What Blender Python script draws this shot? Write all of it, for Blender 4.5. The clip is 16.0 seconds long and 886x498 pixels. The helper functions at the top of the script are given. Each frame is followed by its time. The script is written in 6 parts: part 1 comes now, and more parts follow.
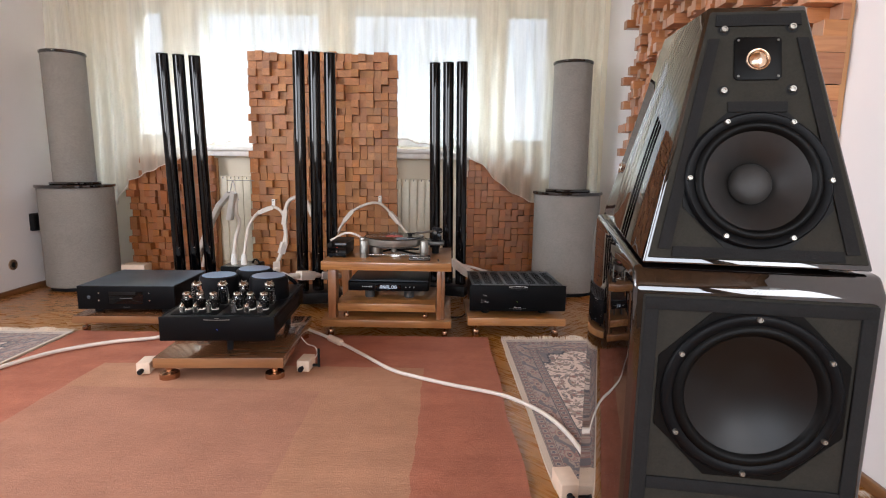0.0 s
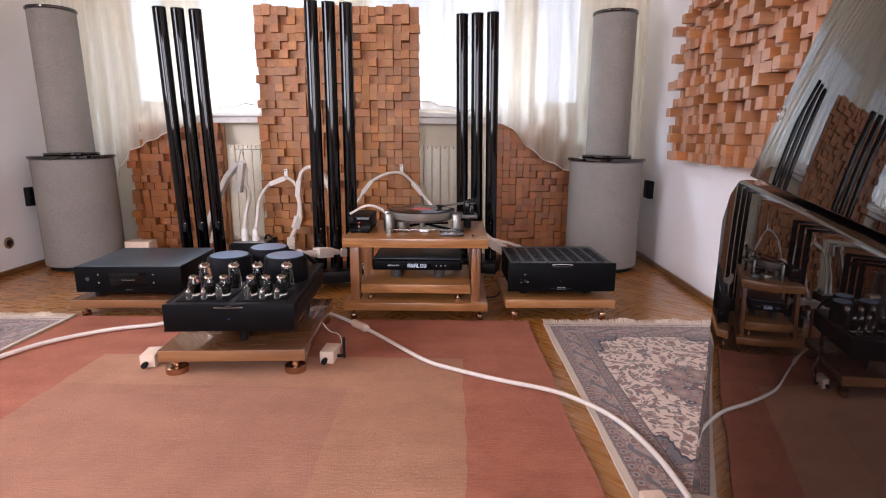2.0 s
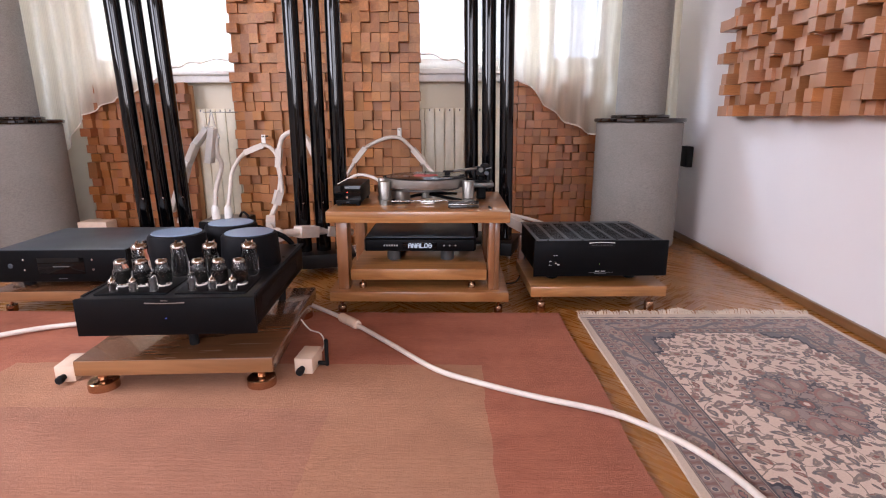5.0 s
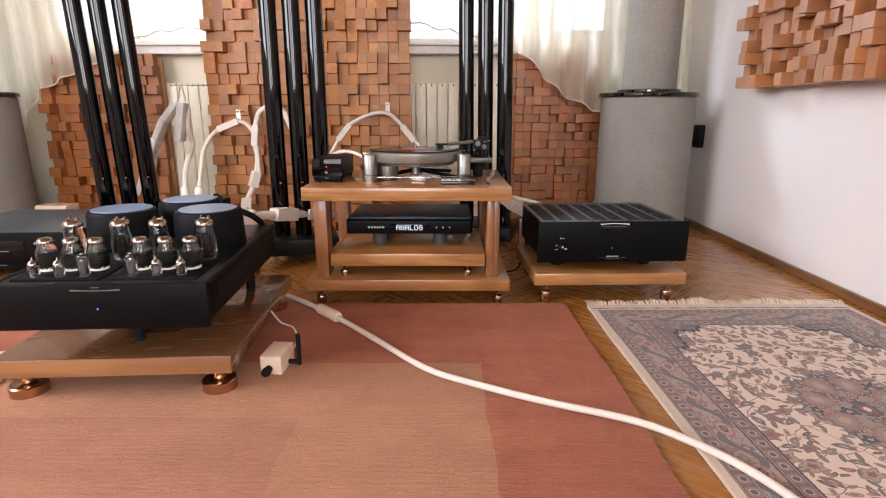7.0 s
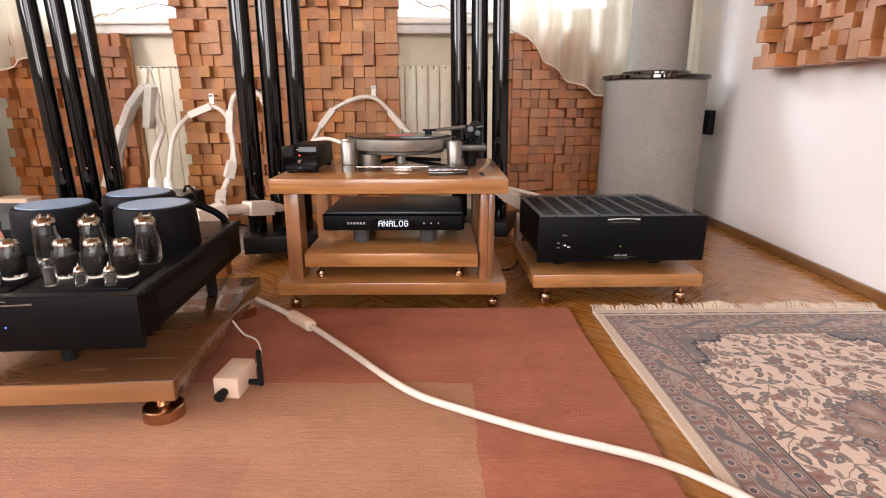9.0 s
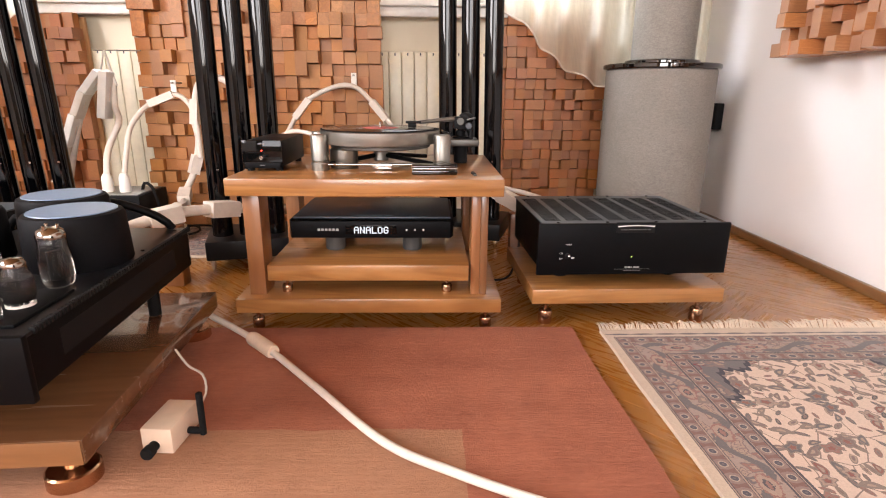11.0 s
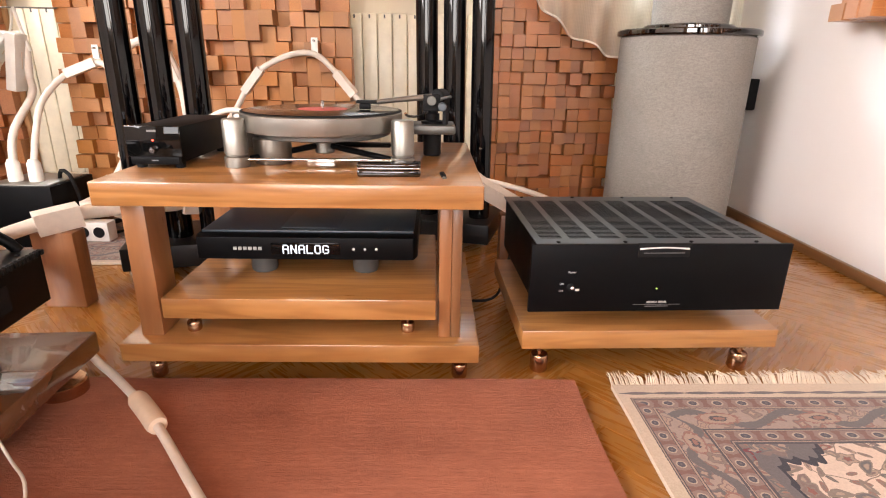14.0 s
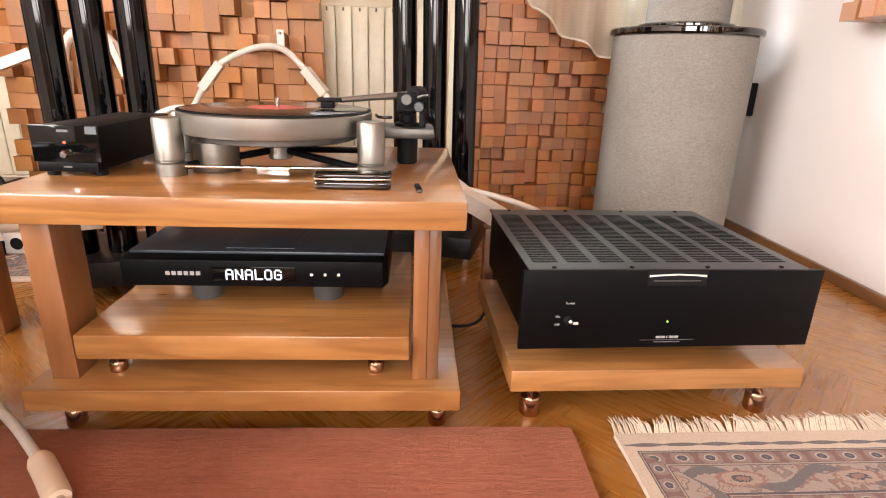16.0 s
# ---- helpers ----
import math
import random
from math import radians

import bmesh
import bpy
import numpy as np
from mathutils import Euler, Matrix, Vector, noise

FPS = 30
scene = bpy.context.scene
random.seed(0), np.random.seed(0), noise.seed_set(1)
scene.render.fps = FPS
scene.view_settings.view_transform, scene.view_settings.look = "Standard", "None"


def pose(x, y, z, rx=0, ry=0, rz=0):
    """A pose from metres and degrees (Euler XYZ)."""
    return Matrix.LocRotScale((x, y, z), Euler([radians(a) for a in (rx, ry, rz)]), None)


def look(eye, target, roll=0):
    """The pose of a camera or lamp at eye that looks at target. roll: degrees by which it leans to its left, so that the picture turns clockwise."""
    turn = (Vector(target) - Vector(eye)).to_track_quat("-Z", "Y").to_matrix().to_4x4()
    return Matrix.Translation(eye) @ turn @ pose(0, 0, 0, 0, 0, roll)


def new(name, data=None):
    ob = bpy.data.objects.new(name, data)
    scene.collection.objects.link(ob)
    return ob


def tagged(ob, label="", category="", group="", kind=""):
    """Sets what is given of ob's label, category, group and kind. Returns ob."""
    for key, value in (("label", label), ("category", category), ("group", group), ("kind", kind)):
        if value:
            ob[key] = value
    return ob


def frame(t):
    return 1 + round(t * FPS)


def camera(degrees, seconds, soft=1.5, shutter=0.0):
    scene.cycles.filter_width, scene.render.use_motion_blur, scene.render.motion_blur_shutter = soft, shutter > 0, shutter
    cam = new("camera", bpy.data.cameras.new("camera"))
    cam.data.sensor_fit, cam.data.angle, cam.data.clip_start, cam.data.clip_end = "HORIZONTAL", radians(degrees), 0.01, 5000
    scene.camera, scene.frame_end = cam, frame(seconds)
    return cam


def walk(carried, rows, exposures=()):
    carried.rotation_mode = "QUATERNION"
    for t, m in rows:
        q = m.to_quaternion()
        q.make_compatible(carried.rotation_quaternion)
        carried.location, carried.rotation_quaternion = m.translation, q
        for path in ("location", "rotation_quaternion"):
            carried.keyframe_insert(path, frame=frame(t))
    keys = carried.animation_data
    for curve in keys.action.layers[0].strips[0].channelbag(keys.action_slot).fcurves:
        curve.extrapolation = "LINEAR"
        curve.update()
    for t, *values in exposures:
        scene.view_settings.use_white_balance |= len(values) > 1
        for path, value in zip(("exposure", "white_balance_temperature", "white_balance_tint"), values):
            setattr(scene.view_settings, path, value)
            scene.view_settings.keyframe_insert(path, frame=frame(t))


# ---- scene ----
cam = camera(78.2, 16.0, soft=1.1)
PATH = [
    (0, (0.051, 0.341, 0.87), (0.039, 2.317, 0.563), 0.9),
    (0.5, (0.007, 0.396, 0.866), (0.001, 2.368, 0.528), 1.0),
    (1, (-0.038, 0.463, 0.863), (-0.046, 2.429, 0.495), 0.9),
    (1.5, (-0.067, 0.542, 0.854), (-0.085, 2.502, 0.458), 0.7),
    (2, (-0.071, 0.629, 0.839), (-0.112, 2.586, 0.426), 0.3),
    (2.5, (-0.074, 0.719, 0.838), (-0.123, 2.671, 0.407), -0.0),
    (3, (-0.074, 0.81, 0.834), (-0.126, 2.76, 0.393), -0.2),
    (3.5, (-0.073, 0.886, 0.827), (-0.132, 2.834, 0.381), -0.4),
    (4, (-0.089, 0.964, 0.783), (-0.143, 2.912, 0.331), -0.4),
    (6.5, (-0.128, 1.265, 0.64), (-0.143, 3.203, 0.15), 0.1),
    (7, (-0.123, 1.316, 0.618), (-0.132, 3.254, 0.125), -0.0),
    (7.5, (-0.121, 1.366, 0.608), (-0.122, 3.302, 0.104), -0.1),
    (8, (-0.112, 1.414, 0.606), (-0.111, 3.346, 0.09), -0.1),
    (10.5, (-0.092, 1.659, 0.578), (-0.069, 3.584, 0.036), 0.4),
    (11, (-0.09, 1.719, 0.581), (-0.047, 3.641, 0.03), 0.4),
    (11.5, (-0.091, 1.787, 0.591), (-0.04, 3.707, 0.035), 0.3),
    (12, (-0.071, 1.862, 0.582), (-0.01, 3.778, 0.011), 0.5),
    (12.5, (-0.054, 1.927, 0.575), (0.003, 3.836, -0.019), 0.6),
    (13, (-0.036, 1.987, 0.572), (0.015, 3.89, -0.041), 0.7),
    (13.5, (-0.02, 2.041, 0.578), (0.027, 3.938, -0.053), 0.9),
    (14, (-0.005, 2.087, 0.578), (0.033, 3.981, -0.064), 0.9),
    (14.5, (-0.001, 2.138, 0.573), (0.046, 4.028, -0.079), 1.3),
    (15, (0.011, 2.172, 0.575), (0.063, 4.065, -0.069), 1.5),
    (15.5, (0.012, 2.208, 0.571), (0.088, 4.102, -0.068), 1.7),
    (16, (0.008, 2.247, 0.562), (0.112, 4.142, -0.069), 1.8),
]
walk(cam, [(t, look(eye, target, roll)) for t, eye, target, roll in PATH],
     exposures=[(0, 0.87, 5850, 11), (1.5, 0.93, 5850, 18), (3.5, 0.95, 5700, 25), (7, 1.27, 6150, 15), (11, 1.64, 6550, 16), (16, 2.00, 6700, 15)])

# ---------------------------------------------------------------- world and light
world = bpy.data.worlds.new("sky")
scene.world = world
world.use_nodes = True
wn = world.node_tree.nodes
sky = wn.new("ShaderNodeTexSky")
sky.sky_type, sky.sun_disc = "NISHITA", False
sky.sun_elevation, sky.sun_rotation = radians(38), radians(150)
world.node_tree.links.new(sky.outputs["Color"], wn["Background"].inputs["Color"])
wn["Background"].inputs["Strength"].default_value = 0.12

sun = new("sun", bpy.data.lights.new("sun", "SUN"))
sun.data.energy, sun.data.angle, sun.data.color = 1.0, radians(12), (1, 0.96, 0.9)
sun.matrix_world = pose(0, 0, 8, 52, 0, 150)


def area_lamp(name, m, w, h, watts, colour):
    ob = new(name, bpy.data.lights.new(name, "AREA"))
    ob.data.shape, ob.data.size, ob.data.size_y = "RECTANGLE", w, h
    ob.data.energy, ob.data.color = watts, colour
    ob.matrix_world = m
    return ob


# ---------------------------------------------------------------- node helpers
class Mat:
    """A node material with short ways to write its maths."""

    def __init__(self, name):
        self.m = bpy.data.materials.new(name)
        self.m.use_nodes = True
        self.t = self.m.node_tree
        self.b = self.t.nodes["Principled BSDF"]
        self._co = None

    def node(self, kind, operation=None, feature=None, data_type=None, blend_type=None):
        n = self.t.nodes.new(kind)
        if data_type:
            n.data_type = data_type
        if operation:
            n.operation = operation
        if feature:
            n.feature = feature
        if blend_type:
            n.blend_type = blend_type
        return n

    def link(self, a, b):
        self.t.links.new(a, b)

    def put(self, socket, value):
        if isinstance(value, bpy.types.NodeSocket):
            self.link(value, socket)
        else:
            socket.default_value = value

    def co(self, which="Object"):
        if self._co is None:
            self._co = self.node("ShaderNodeTexCoord")
        return self._co.outputs[which]

    def op(self, kind, a, b=0.0, c=0.0):
        n = self.node("ShaderNodeMath", operation=kind)
        for i, v in enumerate((a, b, c)):
            self.put(n.inputs[i], v)
        return n.outputs[0]

    def xyz(self, v):
        n = self.node("ShaderNodeSeparateXYZ")
        self.link(v, n.inputs[0])
        return n.outputs

    def scaled(self, v, scale, offset=None):
        n = self.node("ShaderNodeMapping")
        self.link(v, n.inputs["Vector"])
        n.inputs["Scale"].default_value = scale
        if offset is not None:
            self.put(n.inputs["Location"], offset)
        return n.outputs[0]

    def noise(self, v, scale, detail=4.0, rough=0.6, distort=0.0):
        n = self.node("ShaderNodeTexNoise")
        self.link(v, n.inputs["Vector"])
        for key, value in (("Scale", scale), ("Detail", detail), ("Roughness", rough), ("Distortion", distort)):
            n.inputs[key].default_value = value
        return n.outputs["Fac"]

    def voronoi(self, v, scale, feature="F1", random_ness=1.0):
        n = self.node("ShaderNodeTexVoronoi", feature=feature)
        self.link(v, n.inputs["Vector"])
        n.inputs["Scale"].default_value = scale
        n.voronoi_dimensions = "2D"
        n.inputs["Randomness"].default_value = random_ness
        return n

    def ramp(self, fac, stops):
        n = self.node("ShaderNodeValToRGB")
        self.link(fac, n.inputs[0])
        e = n.color_ramp.elements
        while len(e) < len(stops):
            e.new(0.5)
        for el, (p, c) in zip(e, stops):
            el.position, el.color = p, (*c, 1)
        return n.outputs[0]

    def mix(self, fac, a, b, kind="MIX"):
        n = self.node("ShaderNodeMix", data_type="RGBA", blend_type=kind)
        self.put(n.inputs[0], fac)
        for socket, v in ((n.inputs[6], a), (n.inputs[7], b)):
            self.put(socket, v if isinstance(v, bpy.types.NodeSocket) else (*v, 1))
        return n.outputs[2]

    def bump(self, height, strength=0.3, distance=0.002):
        n = self.node("ShaderNodeBump")
        self.link(height, n.inputs["Height"])
        n.inputs["Strength"].default_value, n.inputs["Distance"].default_value = strength, distance
        self.link(n.outputs[0], self.b.inputs["Normal"])

    def set(self, **kw):
        names = dict(color="Base Color", rough="Roughness", metal="Metallic", coat="Coat Weight", coat_rough="Coat Roughness",
                     ior="IOR", trans="Transmission Weight", spec="Specular IOR Level", emit="Emission Color", power="Emission Strength", alpha="Alpha", sheen="Sheen Weight")
        for key, v in kw.items():
            if key in ("color", "emit") and not isinstance(v, bpy.types.NodeSocket):
                v = (*v, 1)
            self.put(self.b.inputs[names[key]], v)
        return self


def plain(name, colour, rough=0.5, metal=0.0, vary=0.12, scale=30.0, bump=0.0, **more):
    """A one-colour surface with fine unevenness of colour and gloss."""
    k = Mat(name)
    n = k.noise(k.co(), scale, 5)
    n2 = k.noise(k.co(), scale * 0.13, 3)
    s = k.op("ADD", k.op("MULTIPLY", n, 0.5), k.op("MULTIPLY", n2, 0.5))
    lo = tuple(c * (1 - vary) for c in colour)
    hi = tuple(min(1, c * (1 + vary)) for c in colour)
    k.set(color=k.ramp(s, [(0.3, lo), (0.7, hi)]), metal=metal, **more)
    k.set(rough=k.op("ADD", k.op("MULTIPLY", n2, rough * 0.3), rough * 0.85))
    if bump:
        k.bump(n, bump, 0.001)
    return k.m


def wood(name, dark, light, rough=0.3, axis=0, scale=1.0, coat=0.0, coat_rough=0.06, obj_random=0.25, island=False, spread=None, ring=0.06, grain=0.28, face_sheen=None):
    """Sawn wood with grain along one axis, each piece cut from another place of the log."""
    k = Mat(name)
    if island:
        rnd = k.node("ShaderNodeNewGeometry").outputs["Random Per Island"]
    else:
        rnd = k.node("ShaderNodeObjectInfo").outputs["Random"]
    off = k.node("ShaderNodeCombineXYZ")
    for i in range(3):
        k.link(k.op("MULTIPLY", rnd, 37.0 + 11 * i), off.inputs[i])
    sc = [9.0 * scale] * 3
    sc[axis] = 0.9 * scale
    v = k.scaled(k.co(), sc, off.outputs[0])
    broad = k.noise(v, 1.4, 3, 0.5, 1.2)
    fine = k.noise(k.scaled(k.co(), [s * 9 for s in sc], off.outputs[0]), 1.0, 3, 0.6)
    rings = k.op("SINE", k.op("MULTIPLY", broad, 34.0))
    s = k.op("ADD", k.op("MULTIPLY", rings, ring), k.op("ADD", k.op("MULTIPLY", broad, 0.55), k.op("MULTIPLY", fine, grain)))
    col = k.ramp(s, [(0.22, dark), (0.5, tuple((a + b) / 2 for a, b in zip(dark, light))), (0.78, light)])
    hsv = k.node("ShaderNodeHueSaturation")
    k.link(col, hsv.inputs["Color"])
    k.link(k.op("ADD", k.op("MULTIPLY", rnd, obj_random * 2), 1 - obj_random), hsv.inputs["Value"])
    if spread:
        h = k.op("FRACT", k.op("MULTIPLY", rnd, 17.3))
        k.link(k.op("ADD", k.op("MULTIPLY", h, spread), 0.5 - spread / 2), hsv.inputs["Hue"])
        k.link(k.op("ADD", k.op("MULTIPLY", k.op("FRACT", k.op("MULTIPLY", rnd, 7.7)), 0.12), 0.94), hsv.inputs["Saturation"])
    col = hsv.outputs[0]
    # Window sheen on the block faces, mixed in as a paler colour.
    if face_sheen:
        facing = k.op("GREATER_THAN", k.op("ABSOLUTE", k.xyz(k.co("Normal"))[1]), 0.6)
        col = k.mix(k.op("MULTIPLY", facing, 0.5), col, face_sheen)
    k.set(color=col, coat=coat, coat_rough=coat_rough)
    k.set(rough=k.op("ADD", k.op("MULTIPLY", fine, 0.2), rough - 0.08))
    k.bump(fine, 0.2 * grain, 0.001)
    return k.m


# ---------------------------------------------------------------- materials
def wall_paint(name, colour):
    k = Mat(name)
    big = k.noise(k.co(), 1.3, 4)
    fine = k.noise(k.co(), 120, 4)
    k.set(color=k.ramp(big, [(0.3, tuple(c * 0.95 for c in colour)), (0.7, colour)]), rough=0.75)
    k.bump(fine, 0.25, 0.001)
    return k.m


M_WALL = wall_paint("wall_plaster", (0.80, 0.765, 0.745))
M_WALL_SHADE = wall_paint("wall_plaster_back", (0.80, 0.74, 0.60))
# Unseen rear wall, made dark to weaken bounced light and gloss reflections.
M_WALL_REAR = wall_paint("rear_wall_dimmed", (0.33, 0.26, 0.19))
M_PARQUET = wood("parquet_oak", (0.315, 0.128, 0.022), (0.43, 0.192, 0.042), rough=0.26, axis=0, scale=1.2, coat=0.38, coat_rough=0.13, obj_random=0.055, ring=0.01, grain=0.08)
M_PARQUET_REST = wood("parquet_oak_rest", (0.315, 0.128, 0.022), (0.43, 0.192, 0.042), rough=0.26, axis=0, scale=1.2, coat=0.38, coat_rough=0.13, obj_random=0.055, ring=0.01, grain=0.08, island=True)
M_JOINT = plain("parquet_joint", (0.29, 0.118, 0.022), 0.4)
M_CEIL = wood("ceiling_boards", (0.22, 0.115, 0.050), (0.40, 0.225, 0.105), rough=0.35, axis=1, coat=0.2, island=True, obj_random=0.12)
M_BASEBOARD = wood("baseboard_wood", (0.16, 0.07, 0.025), (0.30, 0.14, 0.05), rough=0.35, axis=1, coat=0.3)
M_CHERRY = wood("cherry_rack", (0.230, 0.092, 0.024), (0.47, 0.224, 0.073), rough=0.3, axis=0, scale=1.0, coat=0.6, coat_rough=0.10, obj_random=0.06, ring=0.10, grain=0.32)
M_WALNUT = wood("walnut_shelf", (0.090, 0.036, 0.015), (0.185, 0.082, 0.035), rough=0.22, axis=0, scale=0.7, coat=0.7, coat_rough=0.04, obj_random=0.06, ring=0.04)
M_CHERRY_UP = wood("cherry_post", (0.195, 0.076, 0.027), (0.36, 0.160, 0.064), rough=0.3, axis=2, scale=1.0, coat=0.25, obj_random=0.1)
M_WALNUT_UP = wood("walnut_post", (0.15, 0.062, 0.024), (0.25, 0.115, 0.048), rough=0.3, axis=2, scale=1.0, coat=0.25, obj_random=0.06)
M_BLOCK = wood("cedar_block", (0.250, 0.094, 0.023), (0.52, 0.216, 0.060), rough=0.42, axis=1, scale=1.6, obj_random=0.20, spread=0.010, grain=0.42)
M_BLOCK_REST = wood("cedar_block_rest", (0.250, 0.094, 0.023), (0.52, 0.216, 0.060), rough=0.42, axis=1, scale=1.6, obj_random=0.20, island=True, spread=0.010, grain=0.42)
# Redder and darker copy of the cedar, for the low panels.
M_BLOCK_RED = wood("redder_block", (0.205, 0.068, 0.017), (0.43, 0.155, 0.043), rough=0.42, axis=1, scale=1.6, obj_random=0.20, spread=0.010, grain=0.42)
M_BLOCK_PALE = wood("larch_block", (0.31, 0.120, 0.042), (0.54, 0.245, 0.100), rough=0.34, axis=1, scale=1.6, obj_random=0.22, spread=0.010, coat=0.5, coat_rough=0.2, face_sheen=(0.40, 0.235, 0.16))
M_BLOCK_PALE_REST = wood("larch_block_rest", (0.31, 0.120, 0.042), (0.54, 0.245, 0.100), rough=0.34, axis=1, scale=1.6, obj_random=0.22, island=True, spread=0.010, coat=0.5, coat_rough=0.2, face_sheen=(0.40, 0.235, 0.16))
M_PLY = wood("plywood_back", (0.34, 0.17, 0.065), (0.48, 0.26, 0.11), rough=0.5, axis=2)
M_ALU_BLACK = plain("black_anodised", (0.0026, 0.0027, 0.0032), 0.45, 0.0, 0.15, 60, spec=0.10)
M_AMP_TOP = plain("black_amplifier_top", (0.006, 0.0065, 0.008), 0.30, 0.0, 0.15, 60, spec=0.35)
# Black covers lightened and blued: window light put into the base colour.
M_ALU_SKYLIT = plain("black_satin_skylit", (0.036, 0.050, 0.063), 0.38, 0.0, 0.15, 60, spec=0.75)
M_DARK = plain("matt_black", (0.006, 0.006, 0.0065), 0.7, spec=0.2)
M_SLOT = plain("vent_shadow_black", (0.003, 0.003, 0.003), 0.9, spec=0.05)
M_LACQUER = plain("black_lacquer", (0.003, 0.002, 0.0018), 0.02, 0.0, 0.1, 10, spec=0.6, ior=1.75)
M_TUBE_BLACK = plain("black_gloss_pole", (0.0012, 0.0012, 0.0015), 0.05, 0.0, 0.1, 10, spec=0.36)
M_GLOSS_FRONT = plain("dark_gloss_front", (0.003, 0.003, 0.003), 0.04, 0.0, 0.1, 10, spec=0.25)
M_FELT = plain("grey_felt_baffle", (0.025, 0.0235, 0.0195), 0.95, 0.0, 0.22, 300, 0.4, spec=0.1)
M_FELT_DARK = plain("dark_felt_strip", (0.014, 0.0138, 0.0138), 0.95, 0.0, 0.25, 400, 0.5, spec=0.1)
M_CONE = plain("paper_cone", (0.010, 0.009, 0.0085), 0.45, 0.0, 0.3, 90, 0.12, spec=0.35)
M_CAP = plain("dust_cap_cloth", (0.022, 0.021, 0.020), 0.55, 0.0, 0.45, 45, 0.9, spec=0.3)
M_CONE_SMOOTH = plain("smooth_bass_cone", (0.0035, 0.0032, 0.003), 0.38, 0.0, 0.12, 60, spec=0.24)
M_RUBBER = plain("rubber_surround", (0.002, 0.002, 0.002), 0.45, spec=0.10)
M_GETTER = plain("silvered_glass", (0.34, 0.30, 0.26), 0.10, 1.0, 0.1, 60)
M_CHROME = plain("polished_steel", (0.62, 0.60, 0.57), 0.16, 1.0, 0.05)
M_BRASS = plain("brass_dome", (0.62, 0.46, 0.33), 0.25, 1.0, 0.08)
M_COPPER = plain("bronze_foot", (0.50, 0.30, 0.18), 0.22, 1.0, 0.10)
M_STEEL = plain("brushed_silver", (0.31, 0.30, 0.27), 0.42, 1.0, 0.03, 90)
M_STEEL_DARK = plain("dark_silver", (0.13, 0.128, 0.118), 0.45, 1.0, 0.04, 90)
M_VINYL = plain("vinyl_record", (0.006, 0.006, 0.006), 0.16, 0.0, 0.1)
M_LABEL = plain("record_label", (0.48, 0.10, 0.09), 0.6)
M_CREAM = plain("cream_wood_box", (0.72, 0.56, 0.42), 0.55)
M_WHITE = plain("white_plastic", (0.78, 0.755, 0.70), 0.4)
M_TAPE = plain("white_sleeve", (0.70, 0.63, 0.55), 0.55, 0.0, 0.1, 60, 0.2)
M_RADIATOR = plain("radiator_enamel", (0.74, 0.68, 0.52), 0.35)
M_FRAME = plain("window_frame_paint", (0.80, 0.79, 0.76), 0.4)
M_PRINT_DIM = plain("grey_print", (0.14, 0.14, 0.14), 0.5)
M_PRINT_MID = plain("pale_grey_print", (0.36, 0.36, 0.35), 0.5)
M_BAND = wood("edge_banding", (0.17, 0.072, 0.026), (0.32, 0.155, 0.062), rough=0.3, axis=0, scale=0.8, coat=0.2, obj_random=0.05)
M_GREY_FOOT = plain("grey_foot_paint", (0.075, 0.075, 0.073), 0.5)
M_PRINT = plain("white_print", (0.72, 0.72, 0.70), 0.5)
M_BASE_BLACK = plain("black_pole_base", (0.006, 0.006, 0.0065), 0.4, spec=0.25)
# The blue is the windows' reflection, painted into the pot caps' colour.
M_CAP_SKY = plain("cap_sky_reflection", (0.16, 0.235, 0.35), 0.36, 0.0, 0.1, 80, 0.1)
M_POT = plain("transformer_paint", (0.004, 0.004, 0.005), 0.6, 0.0, 0.2, 200, 0.2, spec=0.12)


def glow(name, colour, power):
    k = Mat(name)
    k.set(color=(0.01, 0.01, 0.01), emit=colour, power=power)
    return k.m


M_LED_BLUE = glow("blue_led", (0.12, 0.2, 1.0), 1.0)
M_LED_GREEN = glow("green_led", (0.65, 1.0, 0.15), 0.4)
M_LED_RED = glow("red_led", (1.0, 0.06, 0.03), 2)
M_DISPLAY = glow("display_glow", (0.85, 0.92, 1.0), 0.42)


def glass(name, tint=(1, 1, 1), rough=0.0):
    k = Mat(name)
    k.set(color=tint, rough=rough, trans=1.0, ior=1.45)
    return k.m


M_GLASS = glass("tube_glass", (0.97, 0.95, 0.92))
M_PANE = glass("window_pane", (1, 1, 1))


def fabric_cylinder(name):
    k = Mat(name)
    c = k.co()
    x = k.xyz(c)
    ang = k.op("ARCTAN2", x[1], x[0])
    w1 = k.op("SINE", k.op("MULTIPLY", ang, 420.0))
    w2 = k.op("SINE", k.op("MULTIPLY", x[2], 1900.0))
    weave = k.op("MULTIPLY", w1, w2)
    n = k.op("MULTIPLY", k.op("ADD", k.noise(k.scaled(c, (70, 70, 240)), 1.0, 5, 0.7), k.noise(c, 260, 2, 0.8)), 0.5)
    n2 = k.noise(c, 5.0, 4)
    s = k.op("ADD", k.op("MULTIPLY", n, 0.6), k.op("ADD", k.op("MULTIPLY", weave, 0.05), k.op("ADD", k.op("MULTIPLY", n2, 0.12), 0.13)))
    k.set(color=k.ramp(s, [(0.36, (0.155, 0.142, 0.126)), (0.64, (0.345, 0.320, 0.287))]), rough=0.95)
    k.bump(s, 0.5, 0.0015)
    return k.m


M_FABRIC = fabric_cylinder("grey_woven_fabric")


